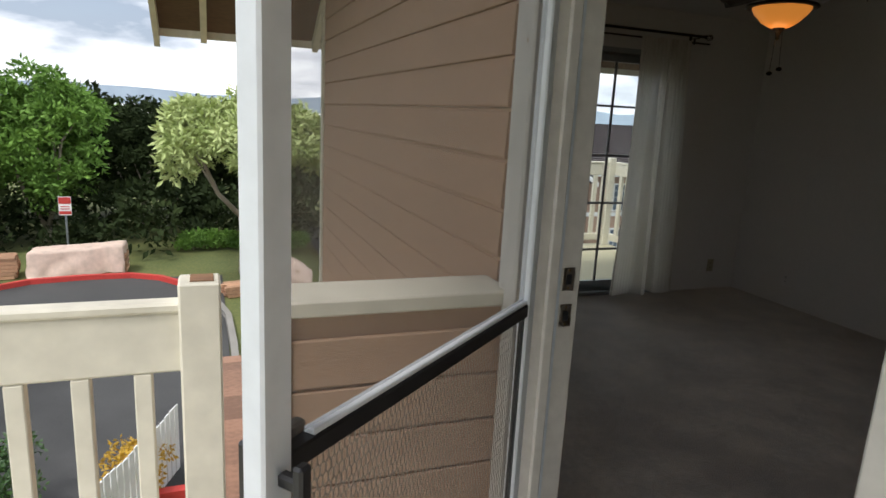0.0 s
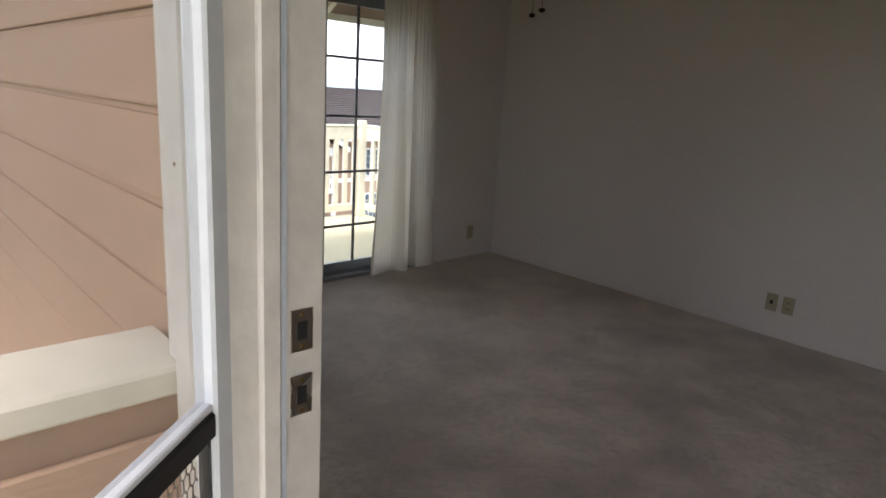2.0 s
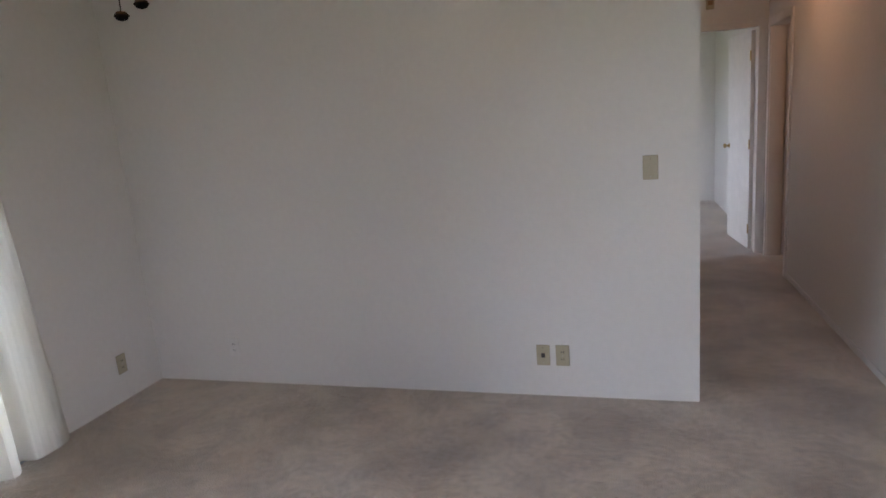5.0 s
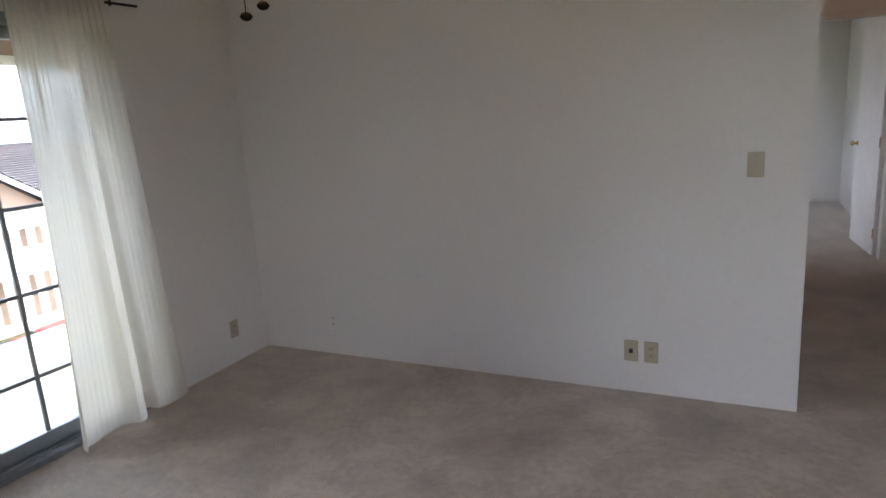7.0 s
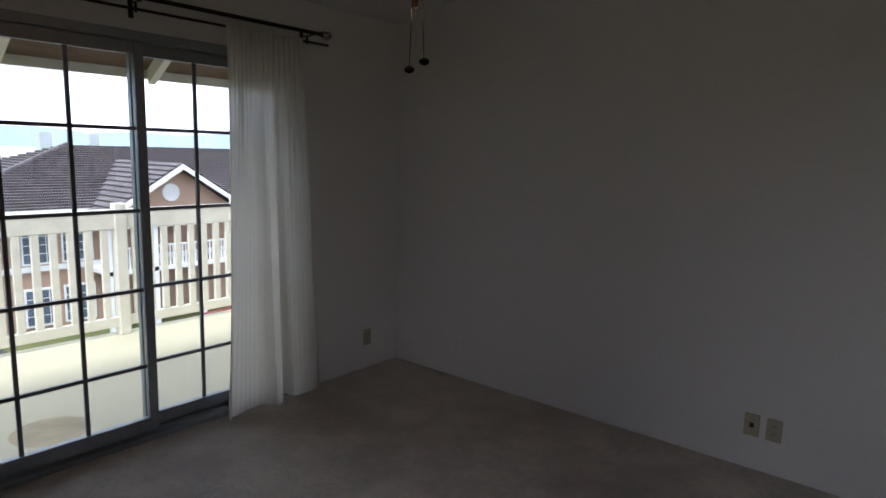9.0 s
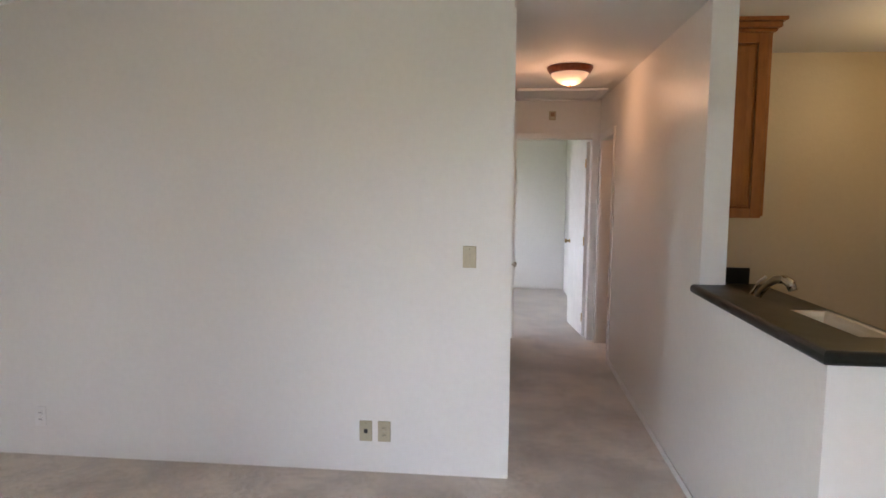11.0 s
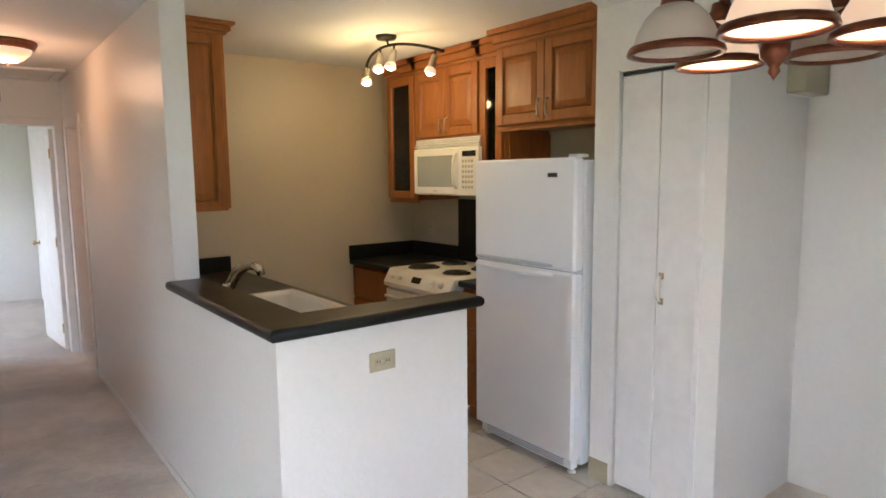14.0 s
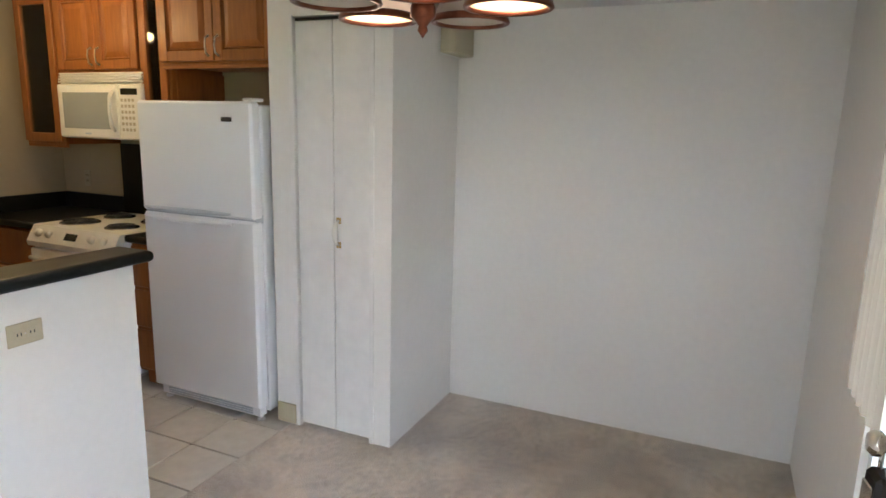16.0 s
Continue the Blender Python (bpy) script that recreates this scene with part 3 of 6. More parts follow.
def screen_door():
    L, H = 0.915, 2.03
    d = thing("screen_door", 3.115, -3.93, 0.0, "open white aluminium screen door with dark kick rail", "screen door", turn=-50)
    part("hinge_stile", boxes((0, 0.042, -0.014, 0.014, 0.01, H), bevel=0.004), M["white_alu"], d)
    part("latch_stile", boxes((L - 0.052, L, -0.016, 0.016, 0.01, H), (L - 0.014, L + 0.004, -0.019, 0.019, 0.01, H), bevel=0.004), M["white_alu"], d)
    part("top_rail", boxes((0.042, L - 0.052, -0.013, 0.013, H - 0.06, H), bevel=0.003), M["white_alu"], d)
    part("bottom_rail", boxes((0.042, L - 0.052, -0.013, 0.013, 0.01, 0.10), bevel=0.003), M["white_alu"], d)
    part("mid_rail", boxes((0.042, L - 0.052, -0.014, 0.014, 1.000, 1.032), bevel=0.003), M["black"], d, "black push bar")
    part("mid_rail_cap", boxes((0.042, L - 0.10, -0.010, 0.010, 1.032, 1.042), bevel=0.002), M["white_alu"], d)
    part("spline", boxes((0.042, 0.050, -0.006, 0.006, 0.10, 1.0)), M["black"], d)
    net = part("screen", boxes((0.042, L - 0.052, -0.0012, 0.0, 1.042, H - 0.06)), M["screen"], d, "fine insect screen, lightened for the hazy glare through it")
    net.visible_shadow = False
    low = part("lower_screen", boxes((0.042, L - 0.052, -0.0012, 0.0, 0.10, 1.0)), M["screen"], d, "fine insect screen, lightened for the hazy glare through it")
    low.visible_shadow = False
    # expanded metal: rows of slanted strands
    verts, faces = [], []
    cw, ch, w, y = 0.0125, 0.019, 0.0019, -0.006
    nx, nz = int((L - 0.104) / cw), int(0.88 / ch)
    for i in range(nx):
        for k in range(nz):
            x0, z0 = 0.052 + i * cw, 0.11 + k * ch
            o = cw / 2 if k % 2 else 0.0
            for xa, za, xb, zb in ((x0 + o, z0, x0 + o + cw / 2, z0 + ch * 0.28), (x0 + o + cw / 2, z0 + ch * 0.28, x0 + o + cw / 2, z0 + ch), (x0 + o + cw / 2, z0 + ch * 0.28, x0 + o + cw, z0)):
                b = len(verts)
                if abs(xb - xa) < 1e-6:
                    q = ((xa - w, za), (xa + w, za), (xb + w, zb), (xb - w, zb))
                else:
                    q = ((xa, za - w), (xb, zb - w), (xb, zb + w), (xa, za + w))
                verts += [(px, y, pz) for px, pz in q]
                faces.append((b, b + 1, b + 2, b + 3))
    me = bpy.data.meshes.new("grille")
    me.from_pydata(verts, [], faces)
    me.materials.append(M["grille"])
    g = tagged(new("grille", me), "silver expanded-metal pet guard", kind="stuff")
    g.parent = d
    lock = part("latch_box", boxes((L - 0.052, L - 0.004, -0.036, -0.016, 0.955, 1.055), (L - 0.115, L - 0.052, -0.036, -0.016, 0.975, 1.045), (L - 0.13, L - 0.05, -0.030, -0.014, 0.985, 1.02), (L - 0.062, L - 0.046, -0.05, -0.016, 0.99, 1.02), bevel=0.004), M["black"], d, "black latch")
    for z in (0.972, 1.038):
        part("screw", lathe([(0.004, 0), (0.003, 0.002), (0, 0.002)], m=Matrix.Translation((L - 0.07, -0.036, z)) @ Matrix.Rotation(radians(90), 4, "X"), n=8), M["steel"], lock)
    part("pull_handle", boxes((L - 0.036, L - 0.018, 0.018, 0.06, 1.00, 1.02), (L - 0.036, L - 0.018, 0.018, 0.06, 0.86, 0.88), (L - 0.038, L - 0.016, 0.045, 0.062, 0.84, 1.04), bevel=0.004), M["black"], d, "black pull handle")
    for z in (0.25, 1.02, 1.78):
        part("hinge", boxes((-0.02, 0.02, -0.019, -0.015, z - 0.04, z + 0.04), bevel=0.001), M["steel"], d)


screen_door()


def front_door():
    d = thing("front_door", 3.963, -3.766, 0.012, "white painted front door standing fully open", "door", turn=0)
    part("door_leaf", boxes((0.004, 0.90, 0.0, 0.042, 0.0, 2.03), bevel=0.003), M["trim"], d)
    for z in (0.955, 1.065):
        k = part("knob" if z < 1 else "deadbolt", lathe([(0.030, 0), (0.030, 0.006), (0.012, 0.012), (0.012, 0.03), (0.026, 0.042), (0.028, 0.056), (0.018, 0.066), (0, 0.067)] if z < 1 else [(0.03, 0), (0.03, 0.01), (0.022, 0.016), (0, 0.017)],
                                          m=Matrix.Translation((0.83, 0.042, z)) @ Matrix.Rotation(radians(-90), 4, "X"), n=20), M["steel"], d, smooth=True)
    for z in (0.2, 1.0, 1.8):
        part("hinge", tube([(0.0, 0.046, z - 0.05), (0.0, 0.046, z + 0.05)], 0.006, 8), M["brass"], d)


front_door()
lock = thing("lock_box", 4.793, -3.695, 0.79, "black key lock box hung from the door knob", "lock box", turn=9)
part("body", boxes((-0.035, 0.035, -0.022, 0.022, 0.0, 0.115), bevel=0.01), M["black"], lock)
part("dial_cover", boxes((-0.024, 0.024, 0.022, 0.028, 0.03, 0.09), bevel=0.003), M["steel"], lock, "worn silver dial cover")
part("shackle", tube([(-0.02, 0, 0.11), (-0.02, 0, 0.15), (-0.012, 0, 0.168), (0, 0, 0.174), (0.012, 0, 0.168), (0.02, 0, 0.15), (0.02, 0, 0.11)], 0.005, 8), M["steel"], lock)


# ---------------------------------------------------------------- hall doors, casings, hatch
def casing(name, axis, at, a, b, top, side, label):
    """A white door casing on a wall face: axis y means the wall runs along y and faces side."""
    c = thing(name, 0, 0, 0, label, "door casing", kind="structure")
    w, t = 0.062, 0.015 * side
    for r in ((a - w, a, 0.0, top + w), (b, b + w, 0.0, top + w), (a, b, top, top + w)):
        lo, hi = sorted((at, at + t))
        rows = (lo, hi, r[0], r[1], r[2], r[3]) if axis == "y" else (r[0], r[1], lo, hi, r[2], r[3])
        part("casing_board", boxes(rows, bevel=0.003), M["trim"], c)
    return c


casing("casing_bedroom", "x", 3.22, 3.31, 4.06, 2.05, -1, "white painted bedroom door casing")
casing("casing_bath", "y", 4.14, 2.40, 3.10, 2.03, -1, "white painted bathroom door casing")
casing("casing_closet", "y", 3.235, 1.55, 2.25, 2.03, 1, "white painted hall closet casing")
cl = thing("closet_door", 3.238, 1.55, 0.012, "closed flush white hall closet door", "door")
part("door_leaf", boxes((0, 0.006, 0.004, 0.696, 0, 2.01), bevel=0.002), M["trim"], cl)
part("knob", lathe([(0.02, 0), (0.008, 0.01), (0.008, 0.025), (0.022, 0.035), (0.018, 0.05), (0, 0.052)], m=Matrix.Translation((0.006, 0.06, 0.95)) @ Matrix.Rotation(radians(90), 4, "Y"), n=16), M["steel"], cl, smooth=True)

bd = thing("bedroom_door", 4.06, 3.345, 0.012, "white flush bedroom door standing open", "door", turn=96)
part("door_leaf", boxes((0.0, 0.74, 0.0, 0.036, 0, 2.02), bevel=0.002), M["trim"], bd)
for s, y in ((1, 0.036), (-1, 0.0)):
    part("knob", lathe([(0.026, 0), (0.010, 0.01), (0.010, 0.03), (0.026, 0.04), (0.020, 0.056), (0, 0.058)], m=Matrix.Translation((0.69, y, 0.95)) @ Matrix.Rotation(radians(-90 * s), 4, "X"), n=16), M["brass"], bd, smooth=True)
for z in (0.2, 1.0, 1.8):
    part("hinge", tube([(0.0, 0.04, z - 0.045), (0.0, 0.04, z + 0.045)], 0.006, 8), M["brass"], bd)
th = thing("bath_door", 4.27, 3.08, 0.012, "white flush bathroom door standing open", "door", turn=8)
part("door_leaf", boxes((0.0, 0.66, 0.0, 0.036, 0, 2.0), bevel=0.002), M["trim"], th)

ha = thing("attic_hatch", 3.69, 2.82, CEIL, "white attic hatch panel with trim in the hall ceiling", "hatch", kind="structure")
part("hatch_panel", boxes((-0.34, 0.34, -0.26, 0.26, -0.012, -0.001), bevel=0.003), M["trim"], ha)
for r in ((-0.40, 0.40, -0.32, -0.26), (-0.40, 0.40, 0.26, 0.32), (-0.40, -0.34, -0.26, 0.26), (0.34, 0.40, -0.26, 0.26)):
    part("hatch_trim", boxes((*r, -0.022, -0.001), bevel=0.004), M["trim"], ha)
sm = thing("smoke_detector", 3.66, 3.22, 2.28, "small ivory wall-mounted detector over the doorway", "smoke detector")
part("housing", boxes((-0.035, 0.035, -0.028, 0, -0.045, 0.045), bevel=0.006), M["plate"], sm)
part("grille_face", boxes((-0.02, 0.02, -0.032, -0.028, -0.01, 0.03)), M["cabinet_in"], sm)

# low skirting along the carpet
sk = thing("baseboard", 0, 0, 0, "thin white painted baseboard", "baseboard", kind="structure")
for r in ((4.1315, 4.14, -1.335, 2.338, 0.0, 0.045),):
    part("skirting_board", boxes(r, bevel=0.002), M["trim"], sk)
wb = thing("window_bedroom", 1.34, 4.65, 0, "white framed bedroom window", "window", kind="structure")
part("window_frame", boxes((-0.05, 0.05, -1.25, -1.20, 0.6, 2.1), (-0.05, 0.05, 1.20, 1.25, 0.6, 2.1), (-0.05, 0.05, -1.20, 1.20, 0.6, 0.65), (-0.05, 0.05, -1.20, 1.20, 2.05, 2.1), (-0.03, 0.03, -0.025, 0.025, 0.65, 2.05)), M["white_alu"], wb)
# added area lamp, tinted warm, brightens the bedroom in place of window daylight
fill_panel = bpy.data.lights.new("bedroom_fill", "AREA")
fill_panel.shape, fill_panel.size, fill_panel.size_y, fill_panel.energy, fill_panel.color = "RECTANGLE", 1.4, 2.4, 0.40, (1.0, 0.80, 0.48)
sp = new("bedroom_fill", fill_panel)
sp.matrix_world = look((1.24, 4.65, 1.35), (4, 4.65, 1.35))

# ---------------------------------------------------------------- kitchen
def raised_door(parent, w, h, name="cabinet_door", m=None, glazed=False):
    """A door with a frame and a raised panel, lying in its own x-z plane and facing -y."""
    m = m or Matrix.Identity(4)
    f = 0.055

    def moved(bm):
        bmesh.ops.transform(bm, matrix=m, verts=bm.verts)
        return bm
    d = part(name, moved(boxes((0, f, -0.020, 0, 0, h), (w - f, w, -0.020, 0, 0, h), (f, w - f, -0.020, 0, 0, f), (f, w - f, -0.020, 0, h - f, h), bevel=0.003)), M["cabinet"], parent)
    if glazed:
        part("glass_pane", moved(boxes((f, w - f, -0.010, -0.006, f, h - f))), M["cab_glass"], d).visible_shadow = False
        return d
    bm = bmesh.new()
    steps = ((f - 0.002, -0.004), (f + 0.008, -0.015), (f + 0.014, -0.008), (f + 0.045, -0.017), (w / 2 - 0.001, -0.017))
    rings = []
    for inset, y in steps:
        i = min(inset, w / 2 - 0.002, h / 2 - 0.002)
        rings.append([bm.verts.new((x, y, z)) for x, z in ((i, i), (w - i, i), (w - i, h - i), (i, h - i))])
    for a, b in zip(rings, rings[1:]):
        for k in range(4):
            bm.faces.new((a[k], a[(k + 1) % 4], b[(k + 1) % 4], b[k]))
    bm.faces.new(rings[-1])
    part("raised_panel", moved(bm), M["cabinet"], d)
    return d


def bow_handle(parent, m, length=0.10):
    pts = [(0, 0, -length / 2), (0, -0.022, -length / 2 + 0.012), (0, -0.028, 0), (0, -0.022, length / 2 - 0.012), (0, 0, length / 2)]
    bm = tube(pts, [0.006, 0.0045, 0.004, 0.0045, 0.006], 8)
    bmesh.ops.transform(bm, matrix=m, verts=bm.verts)
    return part("handle", bm, M["steel"], parent, "curved brushed metal handle", True)


FACE_W = Matrix.Rotation(radians(-90), 4, "Z")      # faces -x: local x runs to -y


def crown(bm, x0, x1, y0, y1, z, open_east=True):
    """Stepped crown moulding round the front of an upper cabinet that faces west."""
    for k, (o, a, b) in enumerate(((0.012, 0.0, 0.022), (0.028, 0.022, 0.075), (0.050, 0.075, 0.112))):
        bm_box(bm, x0 - o, x1, y0 - o, y1 + o, z + a, z + b, 0.005)


def upper_cabinet(name, x0, y_hi, width, z0, z1, depth, doors, label, crown_to=0.0, sides=(0, 0)):
    """Hung on the east wall, facing west; y_hi is its north end."""
    c = thing(name, x0, y_hi, z0, label, "kitchen cabinet", "upper kitchen cabinets")
    h = z1 - z0
    if any(g for _, g in doors):
        part("body", boxes((0.02, depth, -0.016, 0, 0, h), (0.02, depth, -width, -width + 0.016, 0, h), (0.02, depth, -width + 0.016, -0.016, 0, 0.016),
                           (0.02, depth, -width + 0.016, -0.016, h - 0.016, h), (depth - 0.01, depth, -width + 0.016, -0.016, 0.016, h - 0.016)), M["cabinet"], c)
        for k in (1, 2, 3):
            part("shelf", box(0.05, depth - 0.01, -width + 0.016, -0.016, h * k / 4, h * k / 4 + 0.014), M["cabinet"], c)
    else:
        part("body", boxes((0.02, depth, -width, 0, 0, h), bevel=0.002), M["cabinet"], c)
    part("face_frame", boxes((0.0, 0.02, -0.022, 0, 0, h), (0.0, 0.02, -width, -width + 0.022, 0, h), (0.0, 0.02, -width + 0.022, -0.022, 0, 0.03), (0.0, 0.02, -width + 0.022, -0.022, h - 0.03, h)), M["cabinet"], c)
    w = (width - 0.02) / len(doors)
    for k, (side, glazed) in enumerate(doors):
        m = Matrix.Translation((-0.001, -0.01 - k * w, 0.014)) @ FACE_W
        d = raised_door(c, w - 0.004, h - 0.028, m=m, glazed=glazed)
        hx = 0.03 if side == "l" else w - 0.034
        if not glazed:
            bow_handle(d, m @ Matrix.Translation((hx, -0.020, 0.075)))
    if crown_to:
        bm = bmesh.new()
        crown(bm, 0.0, depth, -width, 0.0, h)
        part("crown_moulding", bm, M["cabinet"], c)
    part("light_rail", boxes((0.0, 0.022, -width, 0, -0.022, 0.0), bevel=0.003), M["cabinet"], c)
    return c


upper_cabinet("glass_cabinet", 6.05, 0.885, 0.375, 1.40, 2.32, 0.398, [("r", True)], "tall maple wall cabinet with a glass door and bare shelves", 0.07)
upper_cabinet("wall_cabinet", 6.05, 0.507, 0.71, 1.84, 2.32, 0.398, [("r", False), ("l", False)], "maple two-door wall cabinet above the microwave", 0.07)
upper_cabinet("narrow_glass_cabinet", 6.05, -0.206, 0.225, 1.40, 2.32, 0.398, [("r", True)], "narrow maple wall cabinet with a dark glass door", 0.07)
upper_cabinet("fridge_cabinet", 5.965, -0.455, 0.795, 1.865, 2.335, 0.483, [("r", False), ("l", False)], "deep maple two-door cabinet above the refrigerator", 0.07)
fp = solid("cabinet_side_panel", boxes((6.07, 6.44, -0.451, -0.441, 1.68, 1.843), bevel=0.001), M["cabinet"], "dark maple filler panel beside the refrigerator", "cabinet panel")

# wall cabinet behind the bar post: its paneled end shows
ec = thing("end_cabinet", 4.262, 0.283, 1.397, "tall maple wall cabinet with paneled end beside the post", "kitchen cabinet", "upper kitchen cabinets")
part("body", boxes((0.0, 0.30, 0.02, 0.62, 0, 0.975), bevel=0.002), M["cabinet"], ec)
raised_door(ec, 0.30, 0.975, "end_panel", Matrix.Translation((0.0, 0.02, 0)))
FACE_E = Matrix.Rotation(radians(90), 4, "Z")
for k in range(2):
    m = Matrix.Translation((0.301, 0.02 + k * 0.30, 0.01)) @ FACE_E
    d = raised_door(ec, 0.296, 0.97, m=m)
    bow_handle(d, m @ Matrix.Translation((0.26 if k == 0 else 0.035, -0.02, 0.08)))
bm = bmesh.new()
for o, a, b in ((0.012, 0.0, 0.018), (0.03, 0.018, 0.05), (0.05, 0.05, 0.075)):
    bm_box(bm, 0.0, 0.32 + o, 0.0 - o, 0.62, 0.975 + a, 0.975 + b, 0.005)
part("crown_moulding", bm, M["cabinet"], ec)


# ---- breakfast bar, lower counter, sink, faucet
def ell(bm, x0, y0, x1, y1, w, z0, z1, bevel):
    """An L-shaped slab: outer corner at (x0, y0), one leg north to y1, one leg east to x1."""
    pts = ((x0, y0), (x1, y0), (x1, y0 + w), (x0 + w, y0 + w), (x0 + w, y1), (x0, y1))
    lo = [bm.verts.new((x, y, z0)) for x, y in pts]
    hi = [bm.verts.new((x, y, z1)) for x, y in pts]
    bm.faces.new(lo[::-1])
    bm.faces.new(hi)
    for k in range(6):
        bm.faces.new((lo[k], lo[(k + 1) % 6], hi[(k + 1) % 6], hi[k]))
    es = [e for e in bm.edges if abs(e.verts[0].co.z - e.verts[1].co.z) < 1e-6]
    bmesh.ops.bevel(bm, geom=es, offset=bevel, segments=4, affect="EDGES", profile=0.5)


bm = bmesh.new()
ell(bm, 4.098, -1.395, 5.02, -0.115, 0.182, 1.045, 1.09, 0.018)
solid("bar_top", bm, M["counter"], "black laminate breakfast bar top with rounded edge", "countertop")
base = thing("sink_base_cabinet", 4.26, -1.21, 0.0, "maple base cabinet under the sink counter", "kitchen cabinet", "base kitchen cabinets")
part("body", boxes((0.002, 0.64, 0.0, 2.42, 0.10, 0.70), (0.002, 0.30, 0.0, 2.42, 0.70, 0.878), (0.62, 0.64, 0.0, 2.42, 0.70, 0.878), (0.002, 0.52, 0.0, 2.42, 0.0, 0.10)), M["cabinet"], base)
for k in range(4):
    raised_door(base, 0.58, 0.74, m=Matrix.Translation((0.641, 0.02 + k * 0.59, 0.12)) @ FACE_E)
bm = boxes((4.262, 4.585, -1.205, 1.128, 0.88, 0.92), (4.845, 4.915, -1.205, 1.128, 0.88, 0.92), (4.585, 4.845, -1.205, -0.56, 0.88, 0.92), (4.585, 4.845, 0.10, 1.128, 0.88, 0.92))
solid("sink_counter", bm, M["counter"], "black laminate counter around the white sink", "countertop")
solid("backsplash", boxes((4.262, 4.84, 1.108, 1.128, 0.92, 1.03), bevel=0.003), M["counter"], "short black laminate backsplash by the sink", "backsplash")
sk = thing("kitchen_sink", 4.715, -0.23, 0.92, "white porcelain drop-in kitchen sink", "sink")
bm = bmesh.new()
rings = []
for dx, dy, z in ((0.142, 0.345, 0.0), (0.142, 0.345, 0.010), (0.134, 0.337, 0.014), (0.112, 0.312, 0.012), (0.104, 0.304, -0.01), (0.090, 0.285, -0.16), (0.07, 0.26, -0.175)):
    rings.append([bm.verts.new((x, y, z)) for x, y in [(sx * dx, sy * dy) for sx, sy in ((-1, -1), (1, -1), (1, 1), (-1, 1))]])
for a, b in zip(rings, rings[1:]):
    for k in range(4):
        bm.faces.new((a[k], a[(k + 1) % 4], b[(k + 1) % 4], b[k]))
bm.faces.new(rings[-1])
part("basin", bm, M["sink"], sk)
part("drain", lathe([(0.0, 0.004), (0.03, 0.004), (0.036, 0.0)], 0, 0, -0.175, 16), M["chrome"], sk)
fa = thing("faucet", 4.50, 0.20, 0.92, "brushed nickel single-lever kitchen faucet with pull-out spout", "faucet", turn=-62)
part("base_ring", lathe([(0.032, 0), (0.032, 0.012), (0.024, 0.02), (0.024, 0.05), (0.028, 0.06), (0.020, 0.075), (0, 0.078)], n=20), M["chrome"], fa, smooth=True)
part("spout", tube([(0.02, 0, 0.03), (0.06, 0, 0.09), (0.10, 0, 0.14), (0.15, 0, 0.175), (0.20, 0, 0.182), (0.235, 0, 0.165), (0.25, 0, 0.135)], [0.016, 0.017, 0.018, 0.020, 0.022, 0.024, 0.022], 14), M["steel"], fa, smooth=True)
part("lever", tube([(0, 0, 0.07), (0.012, 0.01, 0.10), (0.03, 0.025, 0.15), (0.06, 0.04, 0.175)], [0.010, 0.007, 0.006, 0.008], 10), M["steel"], fa, smooth=True)


# ---- outlets and switches
def wall_plate(name, x, y, z, kind, face, label, wide=0.07, tall=0.115, paint="plate"):
    turn = {"s": 0, "w": -90, "e": 90, "n": 180}[face]
    p = thing(name, x, y, z, label, "light switch" if kind == "switch" else "outlet", turn=turn)
    part("cover_plate", boxes((-wide / 2, wide / 2, -0.006, 0, -tall / 2, tall / 2), bevel=0.0025), M[paint], p)
    if kind == "switch":
        part("toggle", boxes((-0.005, 0.005, -0.018, -0.006, -0.004, 0.014), bevel=0.001), M["plate"], p)
        spots = ((0, 0.042), (0, -0.042))
    elif kind == "jack":
        part("jack", boxes((-0.010, 0.010, -0.009, -0.006, -0.012, 0.012), bevel=0.001), M["black"], p)
        spots = ((0, 0.042), (0, -0.042))
    else:
        spots = ((0, 0),)
        for s in (-1, 1):
            o = (s * 0.021, 0) if wide > tall else (0, s * 0.02)
            r = part("receptacle", boxes((o[0] - 0.015, o[0] + 0.015, -0.008, -0.006, o[1] - 0.014, o[1] + 0.014), bevel=0.002), M[paint], p)
            for dx in (-0.006, 0.006):
                part("slot", boxes((o[0] + dx - 0.0017, o[0] + dx + 0.0017, -0.0088, -0.008, o[1] - 0.004, o[1] + 0.006)), M["black"], r)
    for sx, sz in spots:
        part("screw", lathe([(0.003, 0), (0.0025, 0.0015), (0, 0.0015)], m=Matrix.Translation((sx, -0.006, sz)) @ Matrix.Rotation(radians(90), 4, "X"), n=8), M["steel"], p)
    return p


wall_plate("outlet", 4.556, -1.335, 0.892, "outlet", "s", "ivory duplex outlet set sideways in the half wall", 0.115, 0.075)
wall_plate("phone_jack", 2.466, 0, 0.23, "jack", "s", "ivory jack plate low on the living room wall")
wall_plate("outlet", 2.567, 0, 0.23, "outlet", "s", "ivory duplex outlet low on the living room wall")
wall_plate("outlet", 0.579, 0, 0.229, "outlet", "s", "white-painted duplex outlet near the room corner", paint="trim")
wall_plate("light_switch", 3.016, 0, 1.188, "switch", "s", "ivory toggle light switch at the wall end")
wall_plate("outlet", 0, -0.298, 0.224, "outlet", "e", "ivory duplex outlet beside the curtain")
wall_plate("light_switch", 0, -2.966, 1.215, "switch", "e", "ivory light switch beside the sliding door")
wall_plate("outlet", 6.45, 0.88, 1.14, "outlet", "w", "brown duplex outlet above the range counter")


